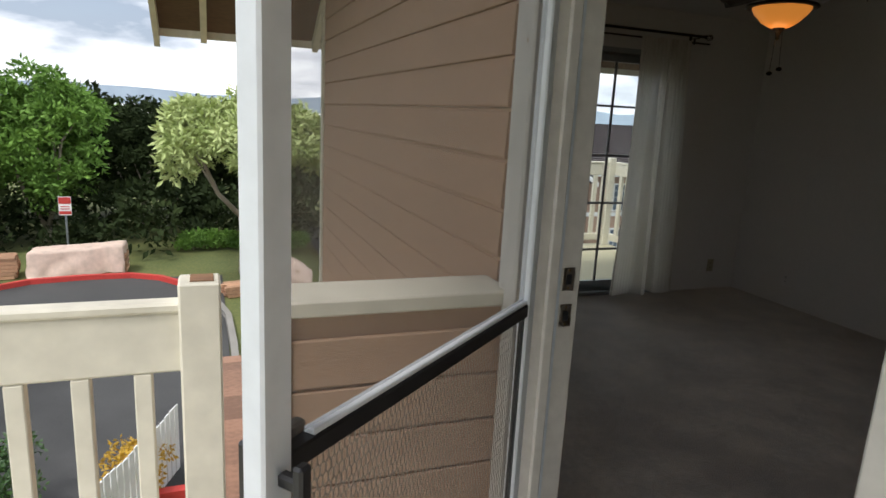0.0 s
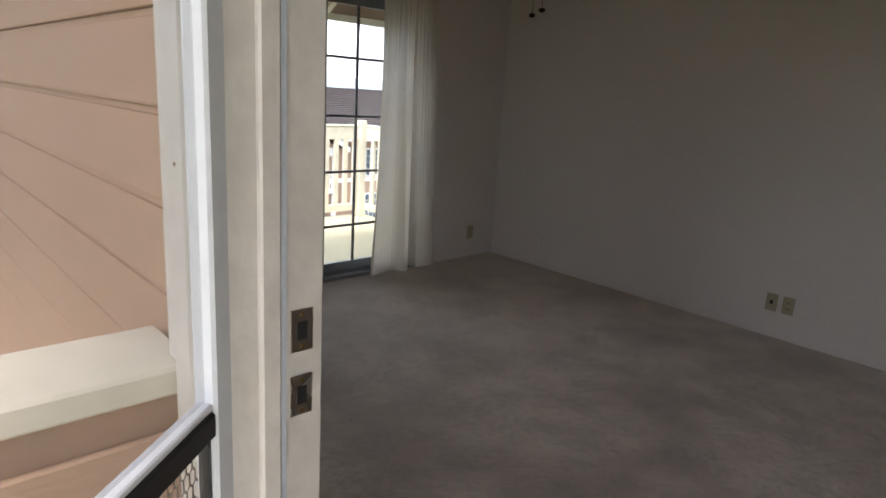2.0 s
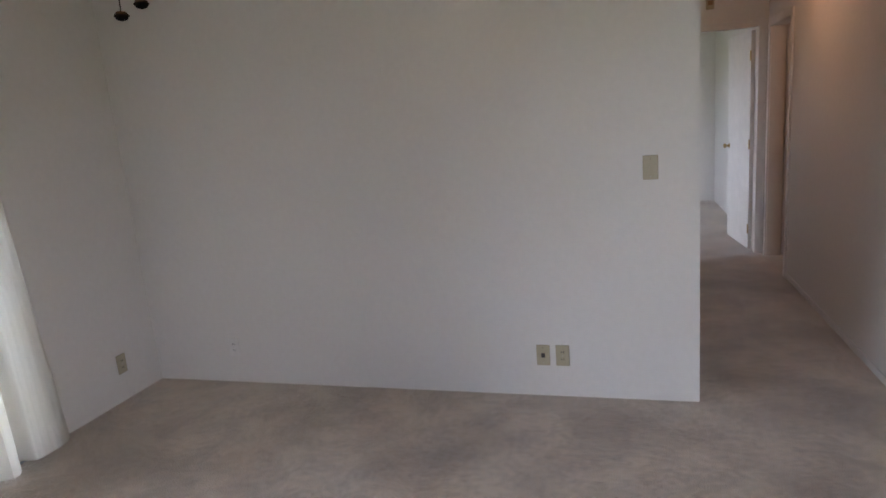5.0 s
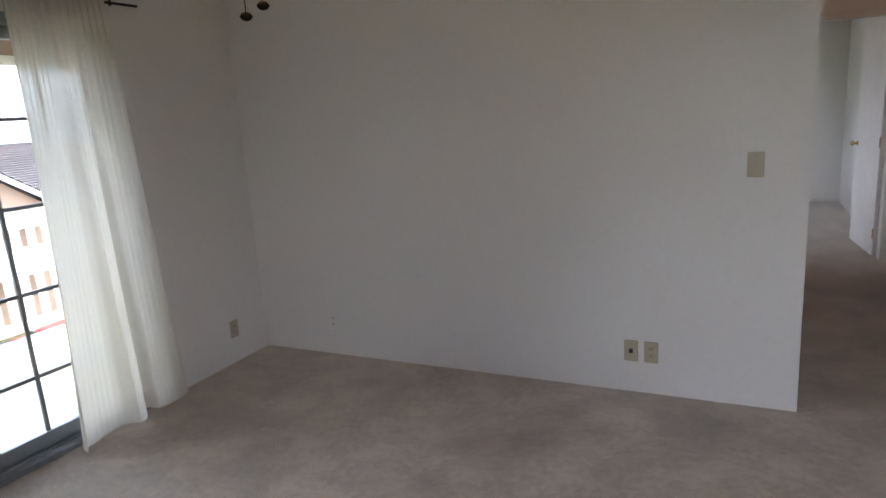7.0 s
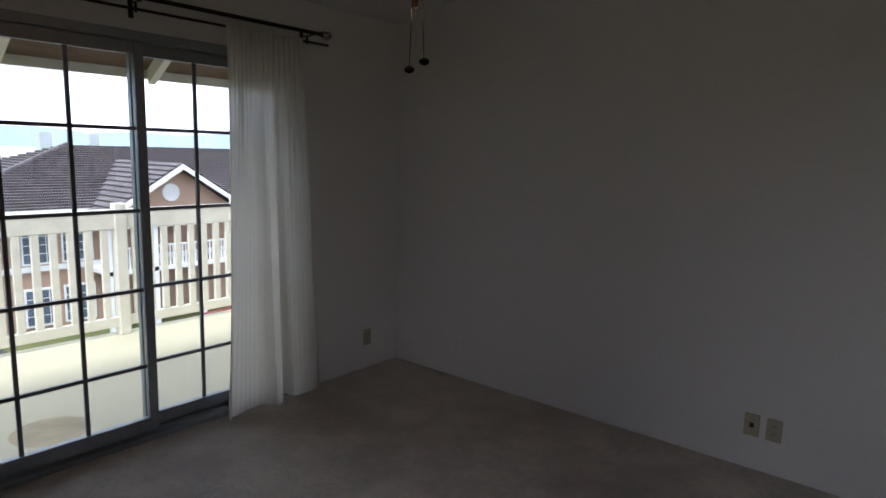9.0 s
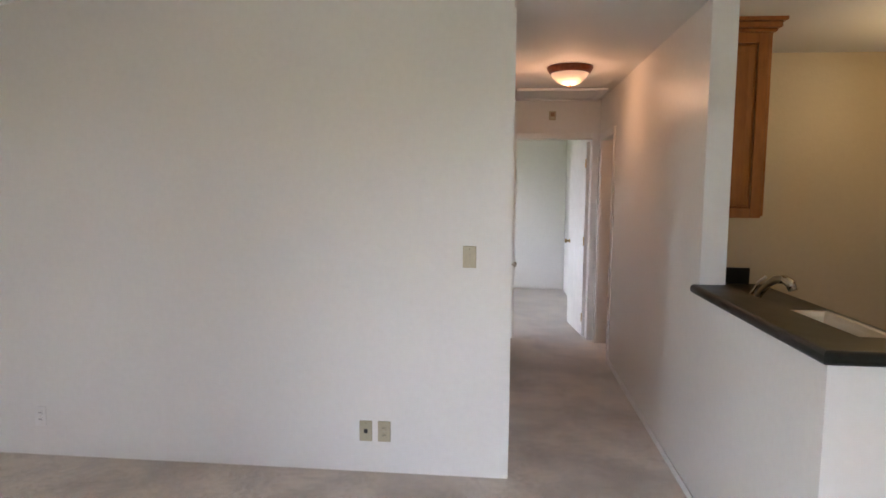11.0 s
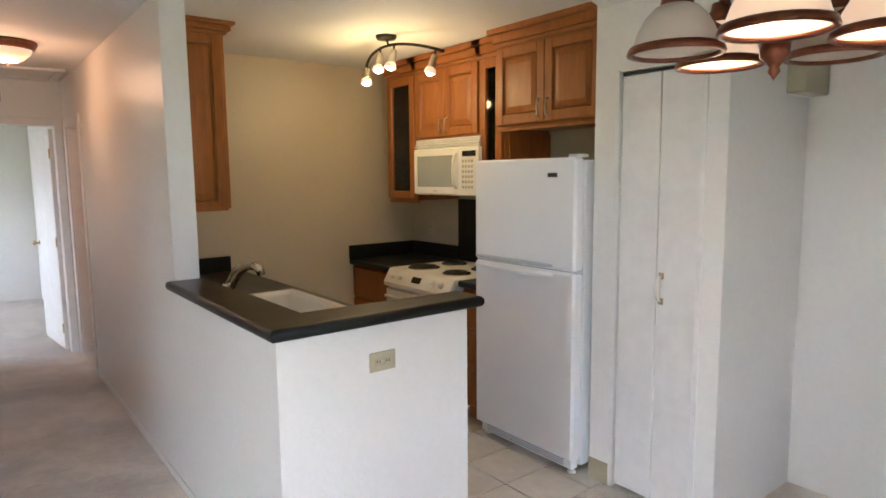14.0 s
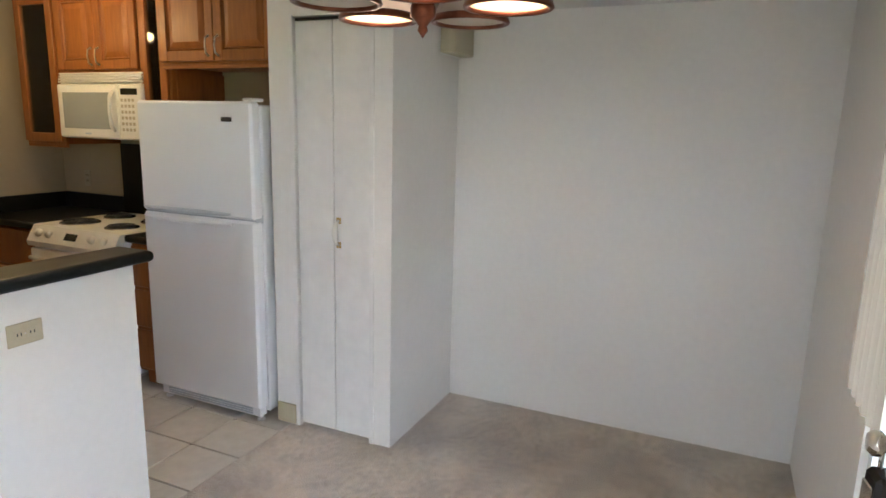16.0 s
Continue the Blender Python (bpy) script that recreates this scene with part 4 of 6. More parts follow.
# ---- base units, range, microwave, refrigerator on the east wall
def base_unit(name, y_hi, width, label):
    c = thing(name, 5.83, y_hi, 0.0, label, "kitchen cabinet", "base kitchen cabinets")
    part("body", boxes((0.02, 0.615, -width, 0, 0.10, 0.878), (0.07, 0.615, -width, 0, 0.0, 0.10)), M["cabinet"], c)
    m = Matrix.Translation((0.019, -0.01, 0.70)) @ FACE_W
    for z, h in ((0.12, 0.24), (0.38, 0.22), (0.62, 0.24)):
        bm = boxes((0.0, width - 0.02, -0.02, 0, 0, h), bevel=0.006)
        bmesh.ops.transform(bm, matrix=Matrix.Translation((0.019, -0.01, z)) @ FACE_W, verts=bm.verts)
        part("drawer_front", bm, M["cabinet"], c)
    return c


base_unit("drawer_cabinet", 1.128, 0.62, "maple base cabinet with drawers beside the range")
base_unit("narrow_base_cabinet", -0.26, 0.21, "narrow maple base cabinet between range and refrigerator")
solid("range_counter", boxes((5.80, 6.448, 0.508, 1.128, 0.88, 0.92), bevel=0.008), M["counter"], "black laminate counter in the kitchen corner", "countertop")
solid("narrow_counter", boxes((5.80, 6.448, -0.472, -0.258, 0.88, 0.92), bevel=0.008), M["counter"], "narrow black laminate counter beside the range", "countertop")
solid("corner_backsplash", boxes((5.80, 6.428, 1.106, 1.126, 0.921, 1.03), (6.428, 6.448, 0.508, 1.126, 0.921, 1.03), bevel=0.003), M["counter"], "black laminate corner backsplash", "backsplash")
solid("range_splash_panel", boxes((6.434, 6.448, -0.45, 0.505, 0.90, 1.40)), M["counter"], "tall black splash panel behind the range", "backsplash")

rg = thing("range", 5.735, 0.50, 0.0, "white electric range with four black coil burners", "range")
W = 0.75
part("body", boxes((0.04, 0.66, -W, 0, 0.06, 0.88), bevel=0.004), M["appliance"], rg)
part("cooktop", boxes((0.06, 0.68, -W - 0.003, 0.003, 0.88, 0.925), bevel=0.012), M["almond"], rg)
bm = bmesh.new()
prof = ((0.0, 0.80), (0.045, 0.80), (0.10, 0.925), (0.05, 0.922), (-0.005, 0.83))
a = [bm.verts.new((x, 0, z)) for x, z in prof]
b = [bm.verts.new((x, -W, z)) for x, z in prof]
bm.faces.new(a)
bm.faces.new(b[::-1])
for k in range(5):
    bm.faces.new((a[k], a[(k + 1) % 5], b[(k + 1) % 5], b[k]))
cp = part("control_panel", bm, M["almond"], rg)
tilt = Matrix.Rotation(radians(-59), 4, "Y")
for y in (-0.09, -0.18, -0.55, -0.65):
    part("knob", lathe([(0.024, 0), (0.023, 0.012), (0.019, 0.024), (0, 0.025)], m=Matrix.Translation((0.024, y, 0.878)) @ tilt, n=18), M["almond"], cp, smooth=True)
bm = boxes((-0.022, 0.022, -0.05, 0.05, 0, 0.004), bevel=0.001)
bmesh.ops.transform(bm, matrix=Matrix.Translation((0.022, -0.37, 0.876)) @ tilt, verts=bm.verts)
part("clock_display", bm, M["display"], cp)
od = part("oven_door", boxes((0.005, 0.04, -W + 0.01, -0.01, 0.24, 0.785), bevel=0.008), M["almond"], rg)
part("oven_window", boxes((0.002, 0.006, -W + 0.14, -0.14, 0.36, 0.62)), M["black"], od)
part("oven_handle", tube([(-0.03, -0.06, 0.735), (-0.035, -W / 2, 0.735), (-0.03, -W + 0.06, 0.735)], 0.012, 10), M["almond"], od, smooth=True)
for y in (-0.08, -W + 0.08):
    part("handle_post", tube([(0.006, y, 0.735), (-0.03, y, 0.735)], 0.009, 8), M["almond"], od)
part("storage_drawer", boxes((0.008, 0.04, -W + 0.01, -0.01, 0.075, 0.23), bevel=0.006), M["appliance"], rg)
for x, y, r in ((0.22, -0.19, 0.10), (0.22, -0.56, 0.082), (0.50, -0.19, 0.082), (0.50, -0.56, 0.10)):
    bn = part("burner_bowl", lathe([(r + 0.016, 0.001), (r + 0.014, 0.006), (r + 0.002, 0.003), (0, 0.001)], x, y, 0.925, 24), M["chrome"], rg, smooth=True)
    pts = [(x + (0.016 + (r - 0.016) * k / 90) * math.cos(k * 0.25), y + (0.016 + (r - 0.016) * k / 90) * math.sin(k * 0.25), 0.937) for k in range(91)]
    part("coil", tube(pts, 0.0062, 6), M["black"], bn, "black coil element", True)

mw = thing("microwave", 6.0, 0.487, 1.445, "almond-white over-the-range microwave with vent grille", "microwave")
MW, MH = 0.73, 0.39
part("case", boxes((0.03, 0.446, -MW, 0, 0.0, MH), bevel=0.004), M["almond"], mw)
dr = part("oven_door", boxes((0.0, 0.03, -0.53, -0.002, 0.004, 0.325), bevel=0.008), M["almond"], mw)
part("window", boxes((-0.002, 0.004, -0.46, -0.05, 0.06, 0.275), bevel=0.001), M["dark_glass"], dr, "grey-green screened window")
part("grip", tube([(-0.004, -0.495, 0.05), (-0.028, -0.50, 0.08), (-0.034, -0.50, 0.165), (-0.028, -0.50, 0.25), (-0.004, -0.495, 0.285)], 0.010, 10), M["almond"], dr, "bowed white handle", True)
pn = part("control_panel", boxes((0.0, 0.03, -MW + 0.002, -0.535, 0.004, 0.325), bevel=0.006), M["almond"], mw)
part("display", boxes((-0.002, 0.002, -MW + 0.035, -0.56, 0.262, 0.298)), M["display"], pn)
for r in range(6):
    for c in range(4):
        part("key", boxes((-0.0025, 0.001, -0.577 - c * 0.030, -0.558 - c * 0.030, 0.222 - r * 0.034, 0.240 - r * 0.034), bevel=0.001), M["plate"], pn)
for k in range(4):
    part("vent_slat", boxes((0.004 + k * 0.004, 0.03, -MW + 0.01, -0.01, 0.333 + k * 0.016, 0.343 + k * 0.016), bevel=0.002), M["almond"], mw)
part("badge", boxes((-0.003, 0.0, -0.285, -0.235, 0.026, 0.036)), M["grey_plastic"], dr)

fr = thing("refrigerator", 5.758, -0.478, 0.0, "white top-freezer refrigerator with grey handle recess", "refrigerator")
FW = 0.765
part("cabinet_body", boxes((0.075, 0.69, -FW, 0, 0.05, 1.655), bevel=0.006), M["appliance"], fr)
fz = part("freezer_door", boxes((0.0, 0.068, -FW, 0, 1.092, 1.668), bevel=0.012), M["appliance"], fr)
fd = part("fridge_door", boxes((0.0, 0.068, -FW, 0, 0.085, 1.083), bevel=0.012), M["appliance"], fr)
part("seal", boxes((0.02, 0.075, -FW + 0.006, -0.006, 1.07, 1.11)), M["grey_plastic"], fr)
for d, z0, z1 in ((fz, 1.098, 1.128), (fd, 1.045, 1.078)):
    n = 16
    pts = [(-0.004 - 0.020 * math.sin(math.pi * k / n) ** 0.5, -0.02 - 0.60 * k / n, (z0 + z1) / 2) for k in range(n + 1)]
    bm = tube(pts, [0.006 + 0.008 * math.sin(math.pi * k / n) ** 0.5 for k in range(n + 1)], 8)
    part("handle_lip", bm, M["grey_plastic"] if z0 > 1.09 else M["appliance"], d, "curved grey handle lip" if z0 > 1.09 else "")
part("badge", boxes((-0.002, 0.002, -0.645, -0.58, 1.57, 1.592)), M["black"], fz, "small dark maker badge")
part("hinge_cap", boxes((0.01, 0.10, -FW, -FW + 0.06, 1.668, 1.685), bevel=0.005), M["appliance"], fr)
kick = part("kick_grille", boxes((0.03, 0.08, -FW + 0.03, -0.03, 0.03, 0.082)), M["appliance"], fr)
for k in range(3):
    part("slot", boxes((0.026, 0.031, -FW + 0.08, -0.08, 0.040 + 0.013 * k, 0.046 + 0.013 * k)), M["grey_plastic"], kick)
for y in (-FW + 0.05, -0.05):
    part("foot", lathe([(0.022, 0), (0.022, 0.012), (0.012, 0.016), (0.012, 0.05)], 0.06, y, 0, 12), M["appliance"], fr)


# ---- arched ceiling light with four spots
def track_light():
    t = thing("track_light", 5.50, 0.05, CEIL, "bronze arched ceiling light with four lit spots", "ceiling light")
    part("canopy", lathe([(0.065, 0), (0.065, -0.012), (0.055, -0.024), (0.012, -0.028), (0, -0.03)], n=26), M["iron"], t, smooth=True)
    arc = []
    for k in range(17):
        s = (k - 8) / 8
        arc.append(Vector((0.02 + 0.05 * s + 0.10 * (s * s), 0.36 * -s, -0.055 - 0.075 * s * s)))
    part("arched_bar", tube(arc, 0.009, 8), M["iron"], t, smooth=True)
    part("stem", tube([(0, 0, -0.02), (0.02, 0, -0.06)], 0.008, 8), M["iron"], t)
    for i, tilt_x in ((1, 0.25), (6, 0.10), (9, -0.05), (15, -0.22)):
        p = arc[i]
        h = part("spot_head", tube([p + Vector((0, 0, -0.005)), p + Vector((0, 0, -0.03))], 0.006, 8), M["iron"], t)
        d = Vector((-0.25, -tilt_x, -1)).normalized()
        q = p + Vector((0, 0, -0.03))
        part("socket", tube([q, q + d * 0.015, q + d * 0.07, q + d * 0.08], [0.014, 0.020, 0.024, 0.026], 14), M["steel"], h, smooth=True)
        cup = part("glass_cup", tube([q + d * 0.08, q + d * 0.09, q + d * 0.105, q + d * 0.115], [0.02, 0.032, 0.036, 0.038], 16), M["shade_lit"], h, "lit clear glass cup", True)
        blb = part("bulb", tube([q + d * 0.085, q + d * 0.10, q + d * 0.122, q + d * 0.130], [0.012, 0.022, 0.022, 0.010], 12), M["bulb"], h, "lit bulb", True)
        cup.visible_shadow = blb.visible_shadow = False
        w = Vector(t.location) + q + d * 0.19
        bulb_light("spot_bulb", w.x, w.y, w.z, 0.17, WARM, 0.03)


track_light()

# ---------------------------------------------------------------- closet, chime box, lamps, curtain
bf = thing("bifold_door", 5.872, -1.424, 0.015, "white flush bifold closet door with brass and porcelain pull", "closet door")
for k in range(2):
    part("door_panel", boxes((0.0, 0.028, -0.208 - k * 0.211, -0.001 - k * 0.211, 0, 2.025), bevel=0.003), M["trim"], bf)
pl = part("pull", boxes((-0.005, 0.0, -0.251, -0.225, 0.965, 0.995), (-0.005, 0.0, -0.251, -0.225, 1.085, 1.115), bevel=0.0015), M["brass"], bf, "brass mounting ends")
part("porcelain_grip", tube([(-0.004, -0.238, 0.98), (-0.024, -0.238, 0.992), (-0.032, -0.238, 1.015), (-0.036, -0.238, 1.04), (-0.032, -0.238, 1.065), (-0.024, -0.238, 1.088), (-0.004, -0.238, 1.10)], [0.006, 0.009, 0.013, 0.015, 0.013, 0.009, 0.006], 12), M["sink"], pl, "white porcelain grip", True)
# black strip along the overhead track, gap shade put into its colour
part("track", box(0.0, 0.03, -0.42, -0.002, 2.026, 2.039), M["black"], bf, "black strip for the shaded gap at the overhead track")
solid("closet_inside", boxes((6.565, 6.595, -1.855, -1.362, 0, 2.4)), M["wall"], "plain closet back wall", "wall", kind="structure")
cs = thing("closet_casing", 5.86, 0, 0, "narrow white closet casing", "door casing", kind="structure")
part("casing_board", boxes((-0.008, 0.0, -1.422, -1.398, 0, 2.07), bevel=0.002), M["trim"], cs)
part("casing_board", boxes((-0.008, 0.0, -1.866, -1.842, 0, 2.07), bevel=0.002), M["trim"], cs)
part("plinth", boxes((-0.010, 0.0, -1.398, -1.277, 0, 0.11), bevel=0.003), M["plate"], cs)

ch = thing("chime_box", 6.47, -1.96, 1.938, "beige doorbell chime box high on the nook wall", "door chime")
part("cover", boxes((-0.125, 0.125, -0.085, 0.0, 0, 0.27), bevel=0.006), M["plate"], ch)
part("base_plate", boxes((-0.12, 0.12, -0.012, -0.001, -0.004, 0.274), bevel=0.002), M["trim"], ch)


def ceiling_fan(x, y):
    top = vault(x)
    f = thing("ceiling_fan", x, y, 2.10, "dark bronze ceiling fan with leaf-shaped blades and amber bowl light", "ceiling fan")
    part("canopy", lathe([(0.075, 0), (0.075, -0.02), (0.05, -0.07), (0.016, -0.085), (0, -0.086)], z=top - 2.10 + 0.02, n=24), M["iron"], f, smooth=True)
    part("down_rod", tube([(0, 0, 0.22), (0, 0, top - 2.10 - 0.04)], 0.013, 10), M["iron"], f)
    part("motor_housing", lathe([(0, 0.27), (0.03, 0.265), (0.05, 0.235), (0.13, 0.215), (0.155, 0.185), (0.15, 0.15), (0.11, 0.13), (0.105, 0.115), (0.07, 0.105), (0, 0.10)], n=32), M["copper"], f, smooth=True)
    part("switch_housing", lathe([(0.0, 0.11), (0.06, 0.105), (0.072, 0.08), (0.072, 0.03), (0.055, 0.015), (0, 0.012)], n=24), M["iron"], f, smooth=True)
    part("light_pan", lathe([(0.0, 0.02), (0.06, 0.022), (0.165, -0.005), (0.17, -0.016), (0.15, -0.018), (0, -0.012)], n=32), M["iron"], f, smooth=True)
    part("bowl", lathe([(0.138, -0.018), (0.125, -0.045), (0.085, -0.088), (0.045, -0.112), (0.0, -0.118)], n=32), M["shade_amber"], f, "lit amber alabaster bowl", True)
    part("finial", lathe([(0.032, -0.108), (0.030, -0.115), (0.014, -0.135), (0.008, -0.155), (0.010, -0.165), (0, -0.175)], n=16), M["iron"], f, smooth=True)
    for k in range(5):
        a = radians(72 * k + 20)
        rot = Matrix.Rotation(a, 4, "Z")
        bm = bmesh.new()
        n = 14
        upper, lower = [], []
        for i in range(n + 1):
            s = i / n
            r = 0.20 + 0.40 * s
            w = 0.012 + 0.078 * math.sin(math.pi * min(1, s * 0.94 + 0.06)) ** 0.7
            row = []
            for j in range(5):
                u = (j - 2) / 2
                row.append((r, u * w, 0.125 + 0.014 * u - 0.02 * s * s - 0.008 * abs(u) + (0.004 if j == 2 else 0)))
            upper.append([bm.verts.new(rot @ Vector(p)) for p in row])
            lower.append([bm.verts.new(rot @ Vector((p[0], p[1], p[2] - 0.008))) for p in row])
        for grid in (upper, lower):
            for i in range(n):
                for j in range(4):
                    bm.faces.new((grid[i][j], grid[i][j + 1], grid[i + 1][j + 1], grid[i + 1][j]))
        for i in range(n):
            for j in (0, 4):
                bm.faces.new((upper[i][j], upper[i + 1][j], lower[i + 1][j], lower[i][j]))
        for i in (0, n):
            for j in range(4):
                bm.faces.new((upper[i][j], upper[i][j + 1], lower[i][j + 1], lower[i][j]))
        b = part("blade", bm, M["iron"], f, "dark carved leaf blade", True)
        arm = bm_tube(bmesh.new(), [rot @ Vector(p) for p in ((0.10, 0, 0.13), (0.15, 0.02, 0.115), (0.19, 0.0, 0.12), (0.25, 0, 0.118))], 0.009, 8)
        bm_tube(arm, [rot @ Vector(p) for p in ((0.10, 0, 0.13), (0.15, -0.02, 0.115), (0.19, 0.0, 0.12))], 0.008, 8)
        part("blade_arm", arm, M["iron"], b, smooth=True)
    for dx, dy, z in ((0.03, 0.01, -0.314), (-0.012, -0.005, -0.335)):
        c = part("pull_chain", tube([(dx * 0.6, dy * 0.6, -0.11), (dx, dy, z)], 0.0015, 5), M["black"], f)
        part("fob", lathe([(0, 0.011), (0.010, 0.008), (0.016, 0), (0.010, -0.008), (0, -0.011)], dx, dy, z, 12), M["fob"], c, "small dark pull fob", True)
    bulb_light("fan_bulb", x, y, 1.93, 0.35, (1.0, 0.55, 0.22), 0.06)


ceiling_fan(1.90, -1.95)


def chandelier(x, y):
    top = vault(x)
    c = thing("chandelier", x, y, 1.82, "antique copper chandelier with five bell glass shades", "chandelier")
    part("canopy", lathe([(0.065, 0), (0.06, -0.02), (0.03, -0.05), (0.0, -0.055)], z=top - 1.82 + 0.015, n=24), M["copper"], c, smooth=True)
    part("stem", tube([(0, 0, 0.24), (0, 0, top - 1.82 - 0.03)], 0.007, 8), M["copper"], c)
    part("column", lathe([(0, 0.26), (0.02, 0.25), (0.03, 0.22), (0.02, 0.19), (0.045, 0.16), (0.05, 0.13), (0.03, 0.10), (0.036, 0.085), (0.036, 0.06), (0.02, 0.045), (0.012, 0.035), (0.015, 0.022), (0.006, 0.010), (0, 0)], n=24), M["copper"], c, smooth=True)
    for k in range(5):
        a = radians(72 * k + 205)
        rot = Matrix.Rotation(a, 4, "Z")
        arm = part("arm", tube([rot @ Vector(p) for p in ((0.03, 0, 0.14), (0.10, 0, 0.12), (0.19, 0, 0.17), (0.235, 0, 0.22), (0.245, 0, 0.27), (0.225, 0, 0.285), (0.215, 0, 0.25))], 0.008, 8), M["copper"], c, smooth=True)
        m = rot @ Matrix.Translation((0.245, 0, 0.085))
        part("fitter", lathe([(0, 0.175), (0.026, 0.172), (0.030, 0.15), (0.036, 0.145), (0.042, 0.125), (0.042, 0.112), (0, 0.112)], m=m, n=20), M["copper"], arm, smooth=True)
        lit = k in (0, 1, 3)
        bell = [(0.036, 0.118), (0.055, 0.110), (0.080, 0.084), (0.098, 0.050), (0.110, 0.014), (0.116, 0.0), (0.111, 0.0), (0.104, 0.015), (0.092, 0.050), (0.075, 0.080), (0.048, 0.105)]
        part("shade", lathe(bell, m=m, n=28), M["shade_lit"] if lit else M["shade_white"], arm, "lit frosted bell shade" if lit else "unlit frosted bell shade", True)
        part("rim", lathe([(0.112, 0.012), (0.119, 0.010), (0.125, -0.006), (0.122, -0.011), (0.110, -0.010), (0.110, 0.0)], m=m, n=28), M["copper"], arm, "dark copper rim", True)
        part("bulb", lathe([(0, 0.11), (0.014, 0.10), (0.026, 0.065), (0.028, 0.045), (0.02, 0.022), (0, 0.014)], m=m, n=14), M["bulb"] if lit else M["shade_white"], arm, "lit bulb" if lit else "unlit bulb", True)
        if lit:
            p = Vector((x, y, 1.82)) + m @ Vector((0, 0, 0.0))
            bulb_light("chandelier_bulb", p.x, p.y, p.z, 0.045, (1.0, 0.66, 0.40), 0.04)


chandelier(5.03, -2.51)

hl = thing("hall_light", 3.655, 1.54, CEIL, "bronze flush hall light with lit alabaster bowl", "ceiling light")
part("pan", lathe([(0, 0), (0.165, 0), (0.168, -0.012), (0.150, -0.045), (0.135, -0.05), (0, -0.04)], n=32), M["copper"], hl, smooth=True)
part("bowl", lathe([(0.138, -0.046), (0.125, -0.075), (0.085, -0.112), (0.04, -0.13), (0, -0.134)], n=32), M["shade_lit"], hl, "lit alabaster glass bowl", True)
part("finial", lathe([(0.012, -0.130), (0.010, -0.140), (0, -0.146)], n=12), M["copper"], hl, smooth=True)
bulb_light("hall_bulb", 3.655, 1.54, CEIL - 0.21, 0.44, (1.0, 0.52, 0.26), 0.08)
bulb_light("bath_bulb", 5.2, 2.3, 2.1, 0.5, (1.0, 0.52, 0.28), 0.06)


def curtain():
    n, rows = 150, 30
    verts, faces = [], []
    for i in range(rows + 1):
        s = i / rows
        z = 2.165 - s * 2.145
        a = -1.42 - 0.075 * s ** 1.6
        b = -0.92 + 0.125 * s ** 1.3
        for j in range(n + 1):
            u = j / n
            # broad uneven folds that open towards the hem, small gathers at the heading
            p = u + 0.055 * math.sin(2 * math.pi * u * 1.7 + 0.6) + 0.02 * s * math.sin(9 * u)
            wave = (0.25 + 0.75 * s ** 0.7) * (0.055 * math.sin(2 * math.pi * p * 2.6 + 0.5 * s) + 0.016 * math.sin(2 * math.pi * p * 5.7 + 1.1 - 0.9 * s))
            wave += 0.007 * (1 - s) ** 4 * math.sin(2 * math.pi * u * 17) + 0.0012 * math.sin(2 * math.pi * u * 23 + 6 * s)
            x = 0.092 + wave + 0.025 * s * math.sin(u * 5)
            y = a + (b - a) * u + 0.022 * s * math.sin(2 * math.pi * p * 3.1 + 1.9)
            hem = 0.055 * max(0.0, u - 0.68) * s + 0.010 * math.sin(2 * math.pi * p * 3.1) * s
            verts.append((max(x, 0.022), y, max(z + hem, 0.012)))
    for i in range(rows):
        for j in range(n):
            k = i * (n + 1) + j
            faces.append((k, k + 1, k + n + 2, k + n + 1))
    me = bpy.data.meshes.new("cloth")
    me.from_pydata(verts, [], faces)
    me.materials.append(M["curtain"])
    me.polygons.foreach_set("use_smooth", [True] * len(faces))
    ob = new("curtain", me)
    return tagged(ob, "sheer ivory floor-length curtain gathered beside the sliding door", "curtain")


curtain()
rod = thing("curtain_rod", 0, 0, 2.195, "black iron double curtain rod with cage finials", "curtain rod")
part("front_rod", tube([(0.105, -2.92, 0.012), (0.105, -0.80, 0.012)], 0.011, 10), M["iron"], rod)
part("rear_rod", tube([(0.055, -2.86, -0.035), (0.055, -0.70, -0.035)], 0.007, 8), M["iron"], rod)
for y, s in ((-0.80, 1), (-2.92, -1)):
    fin = part("finial", lathe([(0.013, 0), (0.016, 0.006), (0.010, 0.012)], m=Matrix.Translation((0.105, y, 0.012)) @ Matrix.Rotation(radians(-90 * s), 4, "X"), n=12), M["iron"], rod)
    for k in range(5):
        a = 2 * math.pi * k / 5
        part("cage_wire", tube([(0.105 + r * math.cos(a + q), y + s * d, 0.012 + r * math.sin(a + q)) for r, d, q in ((0.004, 0.01, 0), (0.020, 0.028, 0.4), (0.024, 0.045, 0.8), (0.018, 0.064, 1.2), (0.003, 0.078, 1.6))], 0.003, 6), M["iron"], fin)
    part("tip", lathe([(0, -0.006), (0.006, 0), (0, 0.008)], 0.105, y + s * 0.082, 0.012, 10), M["iron"], fin)
for y in (-2.70, -1.86, -0.86):
    part("bracket", boxes((0.0, 0.006, y - 0.012, y + 0.012, -0.07, 0.03), (0.006, 0.110, y - 0.006, y + 0.006, -0.006, 0.0), (0.05, 0.060, y - 0.006, y + 0.006, -0.05, -0.006), bevel=0.0015), M["iron"], rod)

